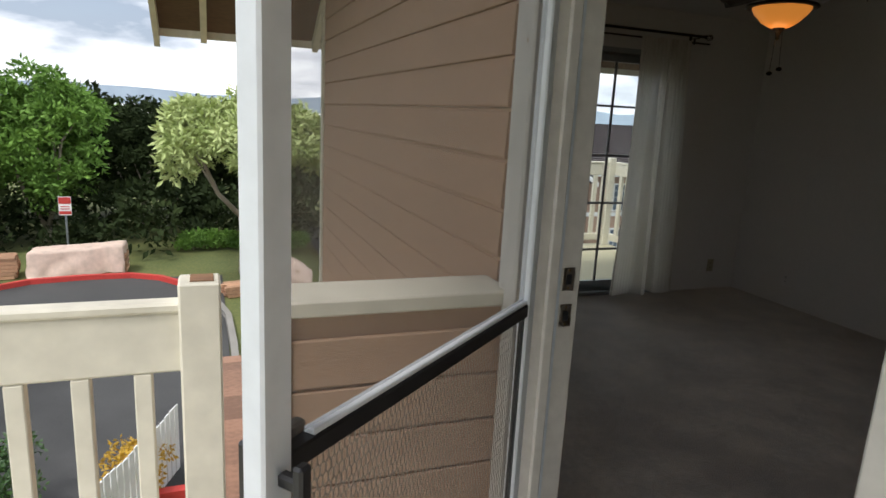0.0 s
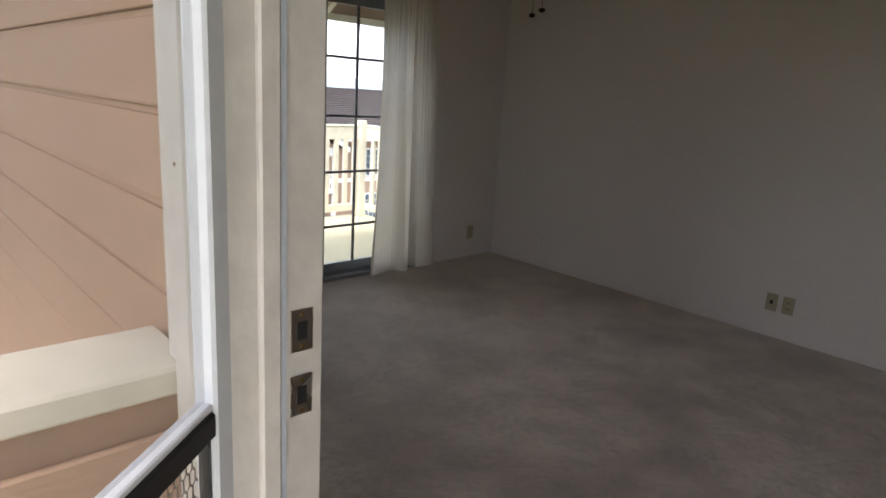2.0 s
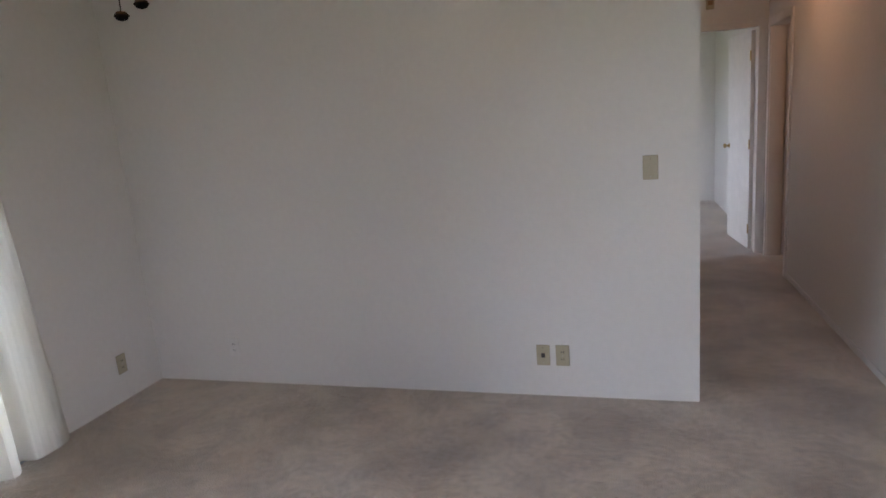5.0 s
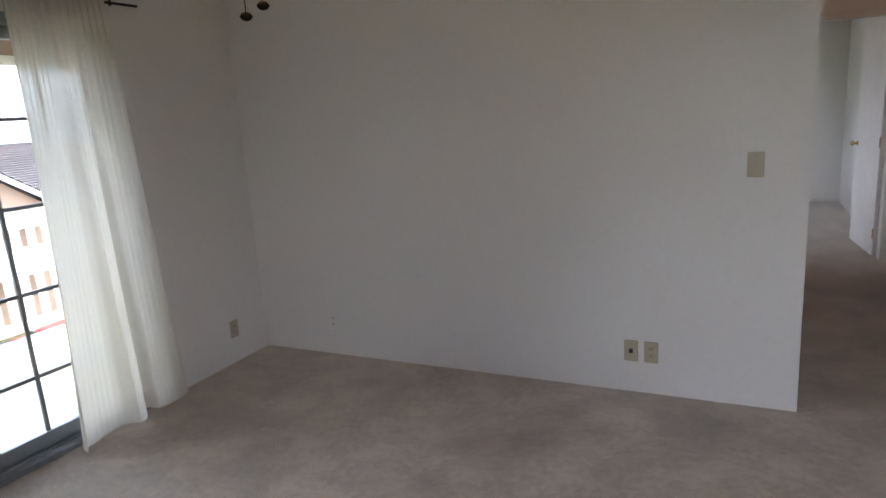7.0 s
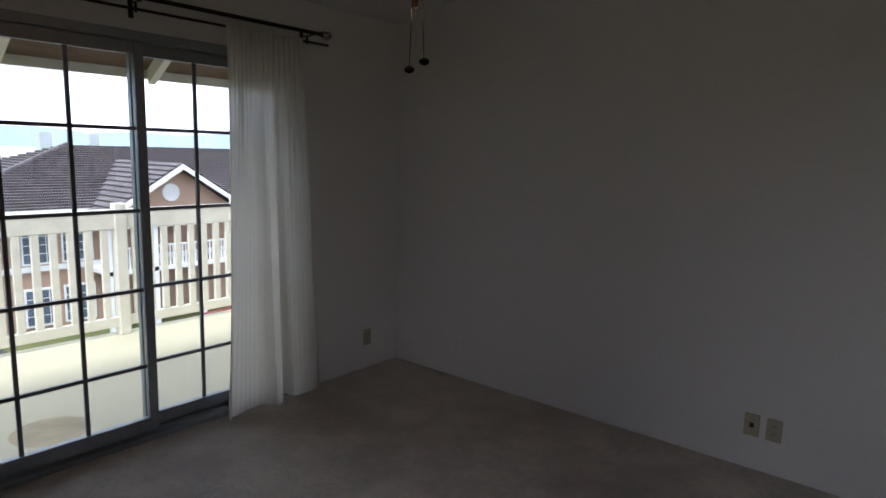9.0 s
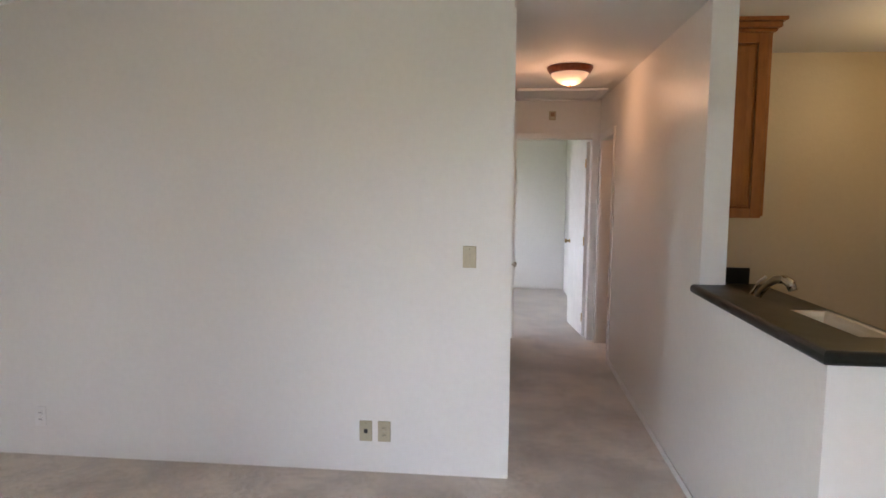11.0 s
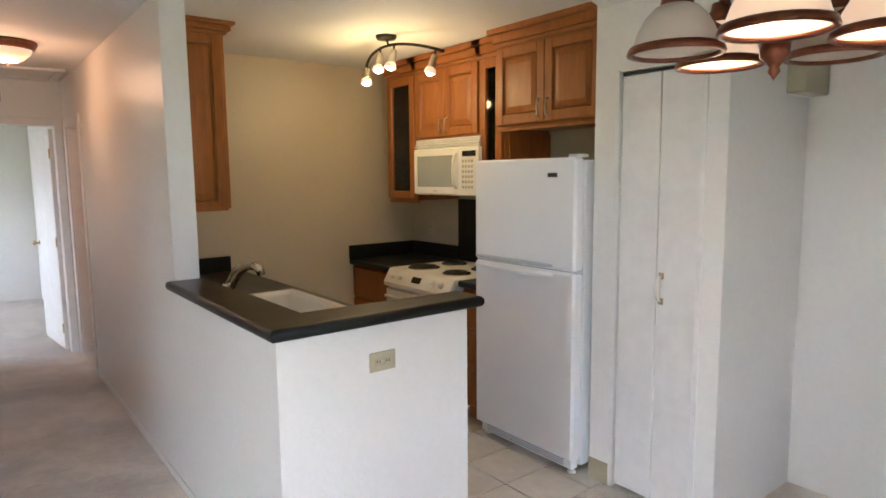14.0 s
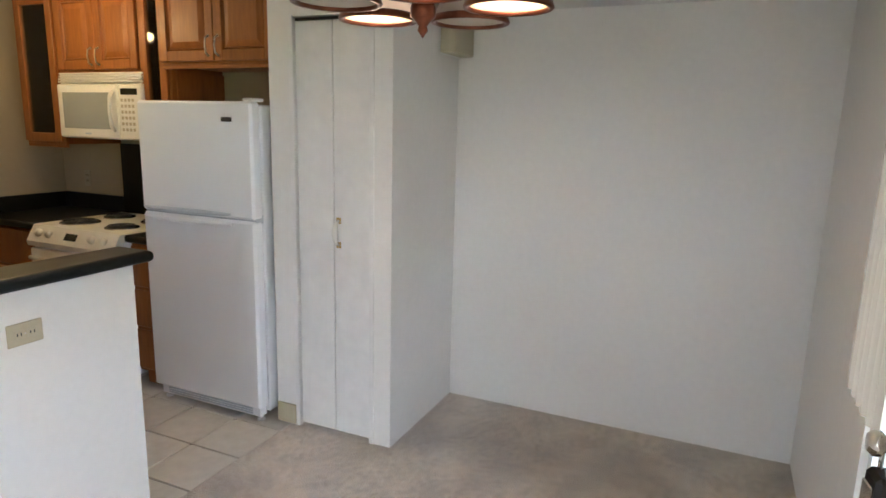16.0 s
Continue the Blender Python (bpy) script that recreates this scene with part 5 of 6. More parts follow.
# window on the entry wall, with its short curtain
wd = thing("window_south", 0, 0, 0, "white aluminium window in the entry wall", "window", kind="structure")
part("window_frame", boxes((WIN[0], WIN[0] + 0.04, -3.86, -3.79, WIN[2], WIN[3]), (WIN[1] - 0.04, WIN[1], -3.86, -3.79, WIN[2], WIN[3]), (WIN[0] + 0.04, WIN[1] - 0.04, -3.86, -3.79, WIN[2], WIN[2] + 0.04),
                           (WIN[0] + 0.04, WIN[1] - 0.04, -3.86, -3.79, WIN[3] - 0.04, WIN[3])), M["white_alu"], wd)
g = part("pane", box(WIN[0] + 0.04, WIN[1] - 0.04, -3.828, -3.822, WIN[2] + 0.04, WIN[3] - 0.04), M["pane"], wd)
g.visible_shadow = False
part("window_sill", boxes((WIN[0] - 0.03, WIN[1] + 0.03, -3.785, -3.745, WIN[2] - 0.03, WIN[2]), bevel=0.003), M["trim"], wd)
verts, faces = [], []
for i in range(15):
    for j in range(41):
        u = j / 40
        verts.append((4.92 + 0.36 * u, -3.705 + 0.014 * math.sin(u * 2 * math.pi * 6), 2.06 - 1.14 * i / 14))
for i in range(14):
    for j in range(40):
        k = i * 41 + j
        faces.append((k, k + 1, k + 42, k + 41))
me = bpy.data.meshes.new("cloth")
me.from_pydata(verts, [], faces)
me.materials.append(M["short_curtain"])
me.polygons.foreach_set("use_smooth", [True] * len(faces))
tagged(new("window_curtain", me), "short beige curtain at the entry wall window", "curtain")
r2 = thing("window_curtain_rod", 0, -3.705, 2.075, "slim brass rod above the entry window", "curtain rod")
part("rod_bar", tube([(4.80, 0, 0), (5.42, 0, 0)], 0.007, 8), M["brass"], r2)
for xx in (4.85, 5.37):
    part("bracket", boxes((xx - 0.005, xx + 0.005, -0.065, 0.005, -0.006, 0.006)), M["brass"], r2)

# ---------------------------------------------------------------- outside
def smooth_step(t):
    t = max(0.0, min(1.0, t))
    return t * t * (3 - 2 * t)


def ground_z(x, y):
    r = math.hypot(x, y)
    z = -3.55 - 3.65 * smooth_step((y + 2.0) / 8.0) * smooth_step((-x - 1.5) / 6.0)
    far = smooth_step((r - 45) / 200)
    return z * (1 - far) - 32 * far


def sheet(name, xs, ys, lift, mat, label, category, z_of=ground_z):
    verts = [(x, y, z_of(x, y) + lift) for y in ys for x in xs]
    n = len(xs)
    faces = [(j * n + i, j * n + i + 1, (j + 1) * n + i + 1, (j + 1) * n + i) for j in range(len(ys) - 1) for i in range(n - 1)]
    me = bpy.data.meshes.new(name)
    me.from_pydata(verts, [], faces)
    me.materials.append(mat)
    return tagged(new(name, me), label, category, kind="structure")


def span(a, b, step):
    n = max(1, round(abs(b - a) / step))
    return [a + (b - a) * k / n for k in range(n + 1)]


far_steps = [-4200, -2500, -1400, -800, -500, -330, -230, -160, -110, -80]
axis = far_steps + span(-60, 60, 2.0) + [-v for v in far_steps[::-1]]
sheet("ground", axis, axis, 0.0, M["grass"], "lawn and hillside falling away to a green plain", "ground")
sheet("road_lot", span(-14.6, -3.4, 0.7), span(-30, -4.35, 0.9), 0.03, M["asphalt"], "dark patched asphalt parking lot", "road")
sheet("road_lower", span(-26.5, -3.0, 0.6), span(-1.0, 40, 0.6), 0.03, M["asphalt"], "dark asphalt drive between the buildings", "road")
# plain white colour stands in for the water's bright, hazy sheen
water = sheet("water", [-4100, -1500], [-2500, 0, 2500, 4100], -31.0, M["white_paint"], "distant harbour water, its bright hazy sheen painted white", "water", z_of=lambda x, y: 0.0)

# landing, parapet, railing at the front door
structure("landing", boxes((2.75, 6.4, -6.6, -3.87, -0.22, -0.06)), M["cream"], "cream-coated entry landing", "landing")


def parapet():
    p = thing("parapet", 2.945, -3.90, -0.06, "low tan-sided parapet wall with cream cap", "parapet", kind="structure")
    part("core", box(-0.12, 0, -0.62, 0, 0, 1.03), M["siding"], p)
    part("cap", boxes((-0.155, 0.025, -0.645, 0.0, 1.03, 1.072), bevel=0.005), M["cream"], p, "weathered cream cap board")
    part("corner_board", boxes((0.0, 0.022, -0.64, -0.595, 0.0, 1.03), (-0.13, 0.022, -0.662, -0.64, 0.0, 1.03), bevel=0.003), M["cream"], p)
    for k in range(7):
        part("siding_board", boxes((0.0, 0.012 + 0.002, -0.594, -0.001, 0.01 + 0.138 * k, 0.140 + 0.138 * k), bevel=0.004), M["siding"], p)


parapet()


def railing(name, x0, y0, x1, y1, z, top, label, posts, step=0.125, low=0.07, half=0.019):
    """A painted timber railing from one point to the other."""
    d = Vector((x1 - x0, y1 - y0, 0))
    length = d.length
    r = thing(name, x0, y0, z, label, "railing", kind="structure", turn=math.degrees(math.atan2(d.y, d.x)))
    part("top_rail", boxes((0, length, -0.019, 0.019, top - 0.155, top - 0.012), (0, length, -0.026, 0.026, top - 0.012, top + 0.012), bevel=0.006), M["cream"], r)
    part("bottom_rail", boxes((0, length, -0.019, 0.019, low, low + 0.085), bevel=0.004), M["cream"], r)
    for k in range(1, int(length / step)):
        if any(abs(k * step - q) < 0.07 for q in posts):
            continue
        part("baluster", boxes((k * step - half, k * step + half, -0.018, 0.018, low + 0.085, top - 0.155), bevel=0.003), M["cream"], r)
    for q in posts:
        part("post", boxes((q - 0.045, q + 0.045, -0.045, 0.045, 0, top + 0.06), bevel=0.005), M["cream"], r)
    return r


front_rail = railing("entry_railing", 2.96, -4.70, 2.96, -6.55, -0.06, 1.08, "weathered cream timber railing at the entry landing", (0.0,))
part("bare_patch", boxes((-0.03, 0.02, -0.03, 0.03, 1.141, 1.143)), M["bare_wood"], front_rail, "peeled paint on the post top")

# balcony
structure("balcony_deck", boxes((-2.30, -0.15, -3.32, 0.17, -0.20, -0.06)), M["deck"], "cream-coated balcony deck with a dark stain", "deck")
solid("deck_stain", lathe([(0, 0.002), (0.16, 0.002), (0.20, 0.0)], -0.62, -2.12, -0.06, 24), M["deck_dirt"], "round dirty stain on the balcony deck", "stain", kind="structure")
railing("balcony_railing", -2.21, -3.27, -2.21, 0.12, -0.06, 1.05, "weathered cream balcony railing", (0.05, 1.17, 2.25, 3.34), half=0.027)
railing("balcony_side_railing", -2.16, 0.12, -0.16, 0.12, -0.06, 1.05, "weathered cream balcony side railing", (1.95,), half=0.027)


# ---- trees and shrubs
def leaf_mesh(name, points, normals, size, aspect, mat, seed, droop=0.3):
    """Many small folded leaves, each one bent along its rib."""
    rng = np.random.default_rng(seed)
    n = len(points)
    d = rng.normal(size=(n, 3)) + normals * 0.9
    d[:, 2] -= droop
    d /= np.linalg.norm(d, axis=1)[:, None]
    s = np.cross(d, rng.normal(size=(n, 3)))
    s /= np.linalg.norm(s, axis=1)[:, None] + 1e-9
    up = np.cross(s, d)
    ln = size * rng.uniform(0.6, 1.3, n)[:, None]
    wd = ln * aspect
    a = points
    b = points + d * ln * 0.5 + s * wd * 0.5 + up * ln * 0.06
    c = points + d * ln
    e = points + d * ln * 0.5 - s * wd * 0.5 + up * ln * 0.06
    verts = np.stack([a, b, c, e], 1).reshape(-1, 3)
    faces = np.arange(4 * n).reshape(-1, 4)
    me = bpy.data.meshes.new(name)
    me.from_pydata(verts.tolist(), [], faces.tolist())
    me.materials.append(mat)
    return me


def clump_points(clumps, per, seed, flat=0.75):
    """Points gathered near the outside of many small clumps, with their outward directions."""
    rng = np.random.default_rng(seed)
    pts, nrm = [], []
    for cx, cy, cz, r in clumps:
        u = rng.normal(size=(per, 3))
        u /= np.linalg.norm(u, axis=1)[:, None]
        u[:, 2] = np.where(u[:, 2] < -0.4, -u[:, 2], u[:, 2])
        rad = r * rng.uniform(0.55, 1.05, per)[:, None]
        pts.append(np.array([cx, cy, cz]) + u * rad * np.array([1, 1, flat]))
        nrm.append(u)
    return np.concatenate(pts), np.concatenate(nrm)


def tree(name, x, y, base, top, spread, low, label, leaf_mat, seed, clumps=70, per=110, leaf=0.20, aspect=0.38, lean=0.0, forks=3, trunk=0.14, clump_r=0.55, dome=False):
    rng = np.random.default_rng(seed)
    t = thing(name, x, y, base, label, "tree")
    h = top - base
    fork = (low - base) * (0.85 if dome else 0.75)
    bm = bmesh.new()
    bm_tube(bm, [(0, 0, -0.1), (0.04, 0.02, fork * 0.35), (0.0 + lean * 0.4, 0.05, fork * 0.7), (lean, 0, fork)], [trunk, trunk * 0.85, trunk * 0.75, trunk * 0.7], 10)
    mid = (low + top) / 2 - base
    for k in range(forks):
        a = 2 * math.pi * k / forks + seed
        bm_tube(bm, [(lean, 0, fork - 0.05), (lean + 0.25 * spread * math.cos(a), 0.25 * spread * math.sin(a), fork + 0.35 * (mid - fork)), (lean + 0.45 * spread * math.cos(a), 0.45 * spread * math.sin(a), mid),
                     (lean + 0.6 * spread * math.cos(a + 0.3), 0.6 * spread * math.sin(a + 0.3), mid + 0.25 * (h - mid))], [trunk * 0.6, trunk * 0.45, trunk * 0.3, trunk * 0.1], 8)
        bm_tube(bm, [(lean + 0.25 * spread * math.cos(a), 0.25 * spread * math.sin(a), fork + 0.35 * (mid - fork)), (lean + 0.5 * spread * math.cos(a - 0.7), 0.5 * spread * math.sin(a - 0.7), mid * 0.95)], [trunk * 0.35, trunk * 0.1], 6)
    part("trunk", bm, M["bark"], t, smooth=True)
    cl = []
    for _ in range(clumps):
        u = rng.normal(size=3)
        u /= np.linalg.norm(u)
        q = rng.uniform(0.45, 1.0) ** 0.6
        if dome and u[2] < 0 and math.hypot(u[0], u[1]) * q < 0.72:
            u[2] = -u[2]
        bulge = 1 + 0.22 * math.sin(3 * math.atan2(u[1], u[0]) + seed)
        cz = (low + top) / 2 - base + u[2] * q * (top - low) / 2 * 0.86
        cl.append((lean + u[0] * q * spread * 0.85 * bulge, u[1] * q * spread * 0.85 * bulge, cz, clump_r * rng.uniform(0.6, 1.25)))
    p, n = clump_points(cl, per, seed)
    crown = tagged(new("crown", leaf_mesh("crown", p, n, leaf, aspect, leaf_mat, seed)), kind="stuff")
    crown.parent = t
    return t


tree("pale_tree", -14.9, -3.75, -3.55, 1.85, 2.85, -1.5, "small forked tree with drooping pale green leaves on the lawn", M["leaf_light"], 3, clumps=125, per=130, leaf=0.25, aspect=0.34, lean=-0.1, trunk=0.14, clump_r=0.52, dome=True)
tree("green_tree", -20.2, -9.9, -3.55, 2.75, 2.2, -2.9, "dense bright green tree beyond the parking lot", M["leaf_mid"], 5, clumps=120, per=130, leaf=0.22, aspect=0.42, clump_r=0.6)
tree("green_tree", -19.6, -13.0, -3.55, 2.6, 2.4, -2.9, "broad dense green tree beyond the parking lot", M["leaf_mid"], 8, clumps=130, per=130, leaf=0.22, aspect=0.42, clump_r=0.62)
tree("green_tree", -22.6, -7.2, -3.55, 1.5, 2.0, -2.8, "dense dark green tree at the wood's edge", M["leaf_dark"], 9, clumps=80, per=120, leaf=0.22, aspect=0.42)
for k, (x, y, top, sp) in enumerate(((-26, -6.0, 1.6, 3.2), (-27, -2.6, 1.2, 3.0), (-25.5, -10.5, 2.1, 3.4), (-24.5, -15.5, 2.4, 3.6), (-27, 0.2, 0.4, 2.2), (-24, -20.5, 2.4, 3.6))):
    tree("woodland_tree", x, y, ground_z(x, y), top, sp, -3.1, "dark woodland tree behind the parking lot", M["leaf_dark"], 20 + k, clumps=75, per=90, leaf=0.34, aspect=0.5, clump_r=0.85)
rng = np.random.default_rng(77)
cl = []
for _ in range(150):
    yy = rng.uniform(-24, -0.8)
    cl.append((rng.uniform(-23.5, -19.5) + (2.2 if yy < -5.8 else 1.5 if yy > -4 else 0), yy, -3.55 + rng.uniform(0.1, 1.7), rng.uniform(0.5, 0.95)))
p, n = clump_points(cl, 90, 78, 0.9)
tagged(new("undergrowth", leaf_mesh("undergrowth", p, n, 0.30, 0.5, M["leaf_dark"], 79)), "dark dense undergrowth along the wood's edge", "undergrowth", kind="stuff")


def bush(name, x, y, z, r, h, label, mat, seed, leaf=0.07):
    rg = np.random.default_rng(seed)
    cs = [(rg.uniform(-r, r) * 0.7, rg.uniform(-r, r) * 0.7, rg.uniform(0.25, 0.85) * h, r * 0.38) for _ in range(26)]
    p, n = clump_points(cs, 90, seed, 0.9)
    b = thing(name, x, y, z, label, "bush")
    c = tagged(new("foliage", leaf_mesh("foliage", p, n, leaf, 0.5, mat, seed)), kind="stuff")
    c.parent = b
    part("stems", tube([(0, 0, -0.05), (0.02, 0, h * 0.3), (0.05, 0.03, h * 0.6)], [0.03, 0.02, 0.01], 6), M["bark"], b)


bush("hedge_bush", -3.4, -7.25, -3.55, 0.62, 0.95, "clipped bright green hedge bush by the parking lot", M["leaf_hedge"], 31)
bush("hedge_bush", -3.1, -8.4, -3.55, 0.7, 0.95, "clipped bright green hedge bush by the parking lot", M["leaf_hedge"], 32)
bush("yellow_shrub", -3.7, -5.65, -3.55, 0.45, 0.75, "shrub with yellow flowers beside the white fence", M["petal"], 33, 0.06)
for k, (x, y) in enumerate(((-18.3, -5.2), (-18.6, -4.2), (-18.2, -2.9), (-18.0, -1.9))):
    bush("low_shrub", x, y, -3.55, 0.6, 0.55, "low green shrub at the lawn's edge", M["leaf_mid"], 40 + k, 0.12)


# ---- kerbs, sign, tarps, lumber, fence
def kerb(name, pts, mat, label, w=0.16, h=0.16):
    bm = bmesh.new()
    rows = []
    ps = [Vector((x, y, 0)) for x, y in pts]
    for i, p in enumerate(ps):
        d = (ps[min(i + 1, len(ps) - 1)] - ps[max(i - 1, 0)]).normalized()
        o = Vector((-d.y, d.x, 0)) * w / 2
        z = ground_z(p.x, p.y)
        rows.append([bm.verts.new(q) for q in (p - o + Vector((0, 0, z - 0.05)), p - o * 0.85 + Vector((0, 0, z + h)), p + o * 0.85 + Vector((0, 0, z + h)), p + o + Vector((0, 0, z - 0.05)))])
    for a, b in zip(rows, rows[1:]):
        for k in range(4):
            bm.faces.new((a[k], a[(k + 1) % 4], b[(k + 1) % 4], b[k]))
    bm.faces.new(rows[0])
    bm.faces.new(rows[-1][::-1])
    return structure(name, bm, mat, label, "kerb")


kerb("kerb_red", [(-10.5, -12.5), (-12.5, -11.2), (-13.6, -10.2), (-14.4, -9.2), (-14.65, -8.0), (-14.7, -6.8), (-14.3, -6.0), (-13.3, -5.2), (-12.0, -4.6)], M["red_paint"], "red painted kerb round the parking lot end")
kerb("kerb_grey", [(-12.0, -4.6), (-10.5, -4.3), (-8.5, -4.25), (-4.0, -4.3)], M["kerb"], "plain concrete kerb of the parking lot")
kerb("kerb_near", [(-3.4, -4.4), (-3.4, -7), (-3.4, -12), (-3.4, -20)], M["red_paint"], "red painted kerb near the building")


def draped_tarp(name, x, y, lx, ly, h, label, seed, turn=0, peak=0.0, slope=0.0):
    """A cloth laid over a stack and hanging down its sides in folds."""
    t = thing(name, x, y, ground_z(x, y), label, "tarp", turn=turn)
    n, m = 44, 64
    a, b = lx / 2, ly / 2
    verts, faces = [], []
    for i in range(n + 1):
        for j in range(m + 1):
            u, v = (i / n * 2 - 1) * (a + h * 0.95), (j / m * 2 - 1) * (b + 0.3)
            du, dv = max(0.0, abs(u) - a), max(0.0, abs(v) - b)
            f = noise.noise(Vector((u * 1.3 + seed, v * 1.7, seed)))
            g = noise.noise(Vector((u * 4.0, v * 5.0 + seed, seed)))
            z = h * (1 - peak * (u * u / (a * a) + v * v / (b * b)) * 0.5) + slope * v + 0.05 * f + 0.015 * g - du - dv
            z = max(0.03 + 0.02 * abs(g), z)
            fold = 0.035 + (0.02 + 0.14 * du / h) * (0.45 + 0.8 * f + 0.5 * math.sin(v * 5.5 + 2.5 * f + seed)) if du else 0.0
            sx = math.copysign(min(abs(u), a) + max(0.0, fold) + 0.08 * du, u)
            sy = math.copysign(min(abs(v), b) + (0.03 + 0.05 * g if dv else 0.0), v)
            verts.append((sx, sy, z))
    for i in range(n):
        for j in range(m):
            q = i * (m + 1) + j
            faces.append((q, q + 1, q + m + 2, q + m + 1))
    me = bpy.data.meshes.new("cloth")
    me.from_pydata(verts, [], faces)
    me.materials.append(M["tarp"])
    me.polygons.foreach_set("use_smooth", [True] * len(faces))
    c = new("cloth", me)
    c.parent = t
    for k in range(3):
        part("board", boxes((-lx * 0.42, lx * 0.42, -b * (1.02 if not peak else 0.5), b * (1.06 if not peak else 0.5), h * (0.05 + 0.26 * k), h * (0.05 + 0.26 * k) + 0.12), bevel=0.01), M["lumber"], t)


draped_tarp("covered_lumber_stack", -15.6, -8.2, 0.8, 2.35, 0.78, "lumber stack under a dusty pink drop cloth", 1.0, slope=0.07)
draped_tarp("covered_heap", -12.6, -2.75, 1.0, 1.3, 1.0, "heap under a dusty pink drop cloth on the lawn", 5.0, peak=0.75)


def lumber_pile(x, y, rows, cols, length, label, turn=0):
    pile = thing("lumber_pile", x, y, ground_z(x, y), label, "lumber", "loose lumber piles", turn=turn)
    for r in range(rows):
        for c in range(cols):
            j = 0.06 * math.sin(7.0 * r + 3 * c)
            part("board", boxes((c * 0.16, c * 0.16 + 0.14, -length / 2 + j, length / 2 + j, 0.02 + r * 0.1, 0.02 + r * 0.1 + 0.09), bevel=0.006), M["lumber"], pile)


lumber_pile(-15.7, -10.2, 6, 5, 0.9, "stack of weathered reddish boards", 8)
lumber_pile(-12.9, -3.9, 3, 4, 1.1, "low stack of pale boards on the lawn", 15)

sg = thing("street_sign", -17.0, -8.73, -3.55, "red and white parking sign on a steel post", "sign")
part("post", tube([(0, 0, -0.1), (0, 0, 2.0)], 0.03, 8), M["aluminium"], sg)
pnl = part("sign_panel", boxes((0.031, 0.04, -0.17, 0.17, 1.45, 2.02), bevel=0.003), M["white_paint"], sg, "white panel with red bands")
part("sign_band", boxes((0.041, 0.044, -0.16, 0.16, 1.80, 2.0)), M["red_paint"], pnl)
part("sign_band", boxes((0.041, 0.044, -0.16, 0.16, 1.48, 1.58)), M["red_paint"], pnl)
for k in range(2):
    part("text_bar", boxes((0.041, 0.043, -0.12, 0.12, 1.63 + 0.07 * k, 1.66 + 0.07 * k)), M["red_paint"], pnl)

fc = thing("picket_fence", -1.5, -6.2, -3.58, "white vertical-board fence below the landing", "fence", turn=158)
for k in range(22):
    part("picket", boxes((k * 0.13, k * 0.13 + 0.105, 0, 0.02, 0, 1.0 + 0.02 * math.sin(k)), bevel=0.004), M["white_paint"], fc)
for z in (0.25, 0.75):
    part("rail", boxes((0, 2.86, 0.02, 0.06, z, z + 0.08)), M["white_paint"], fc)


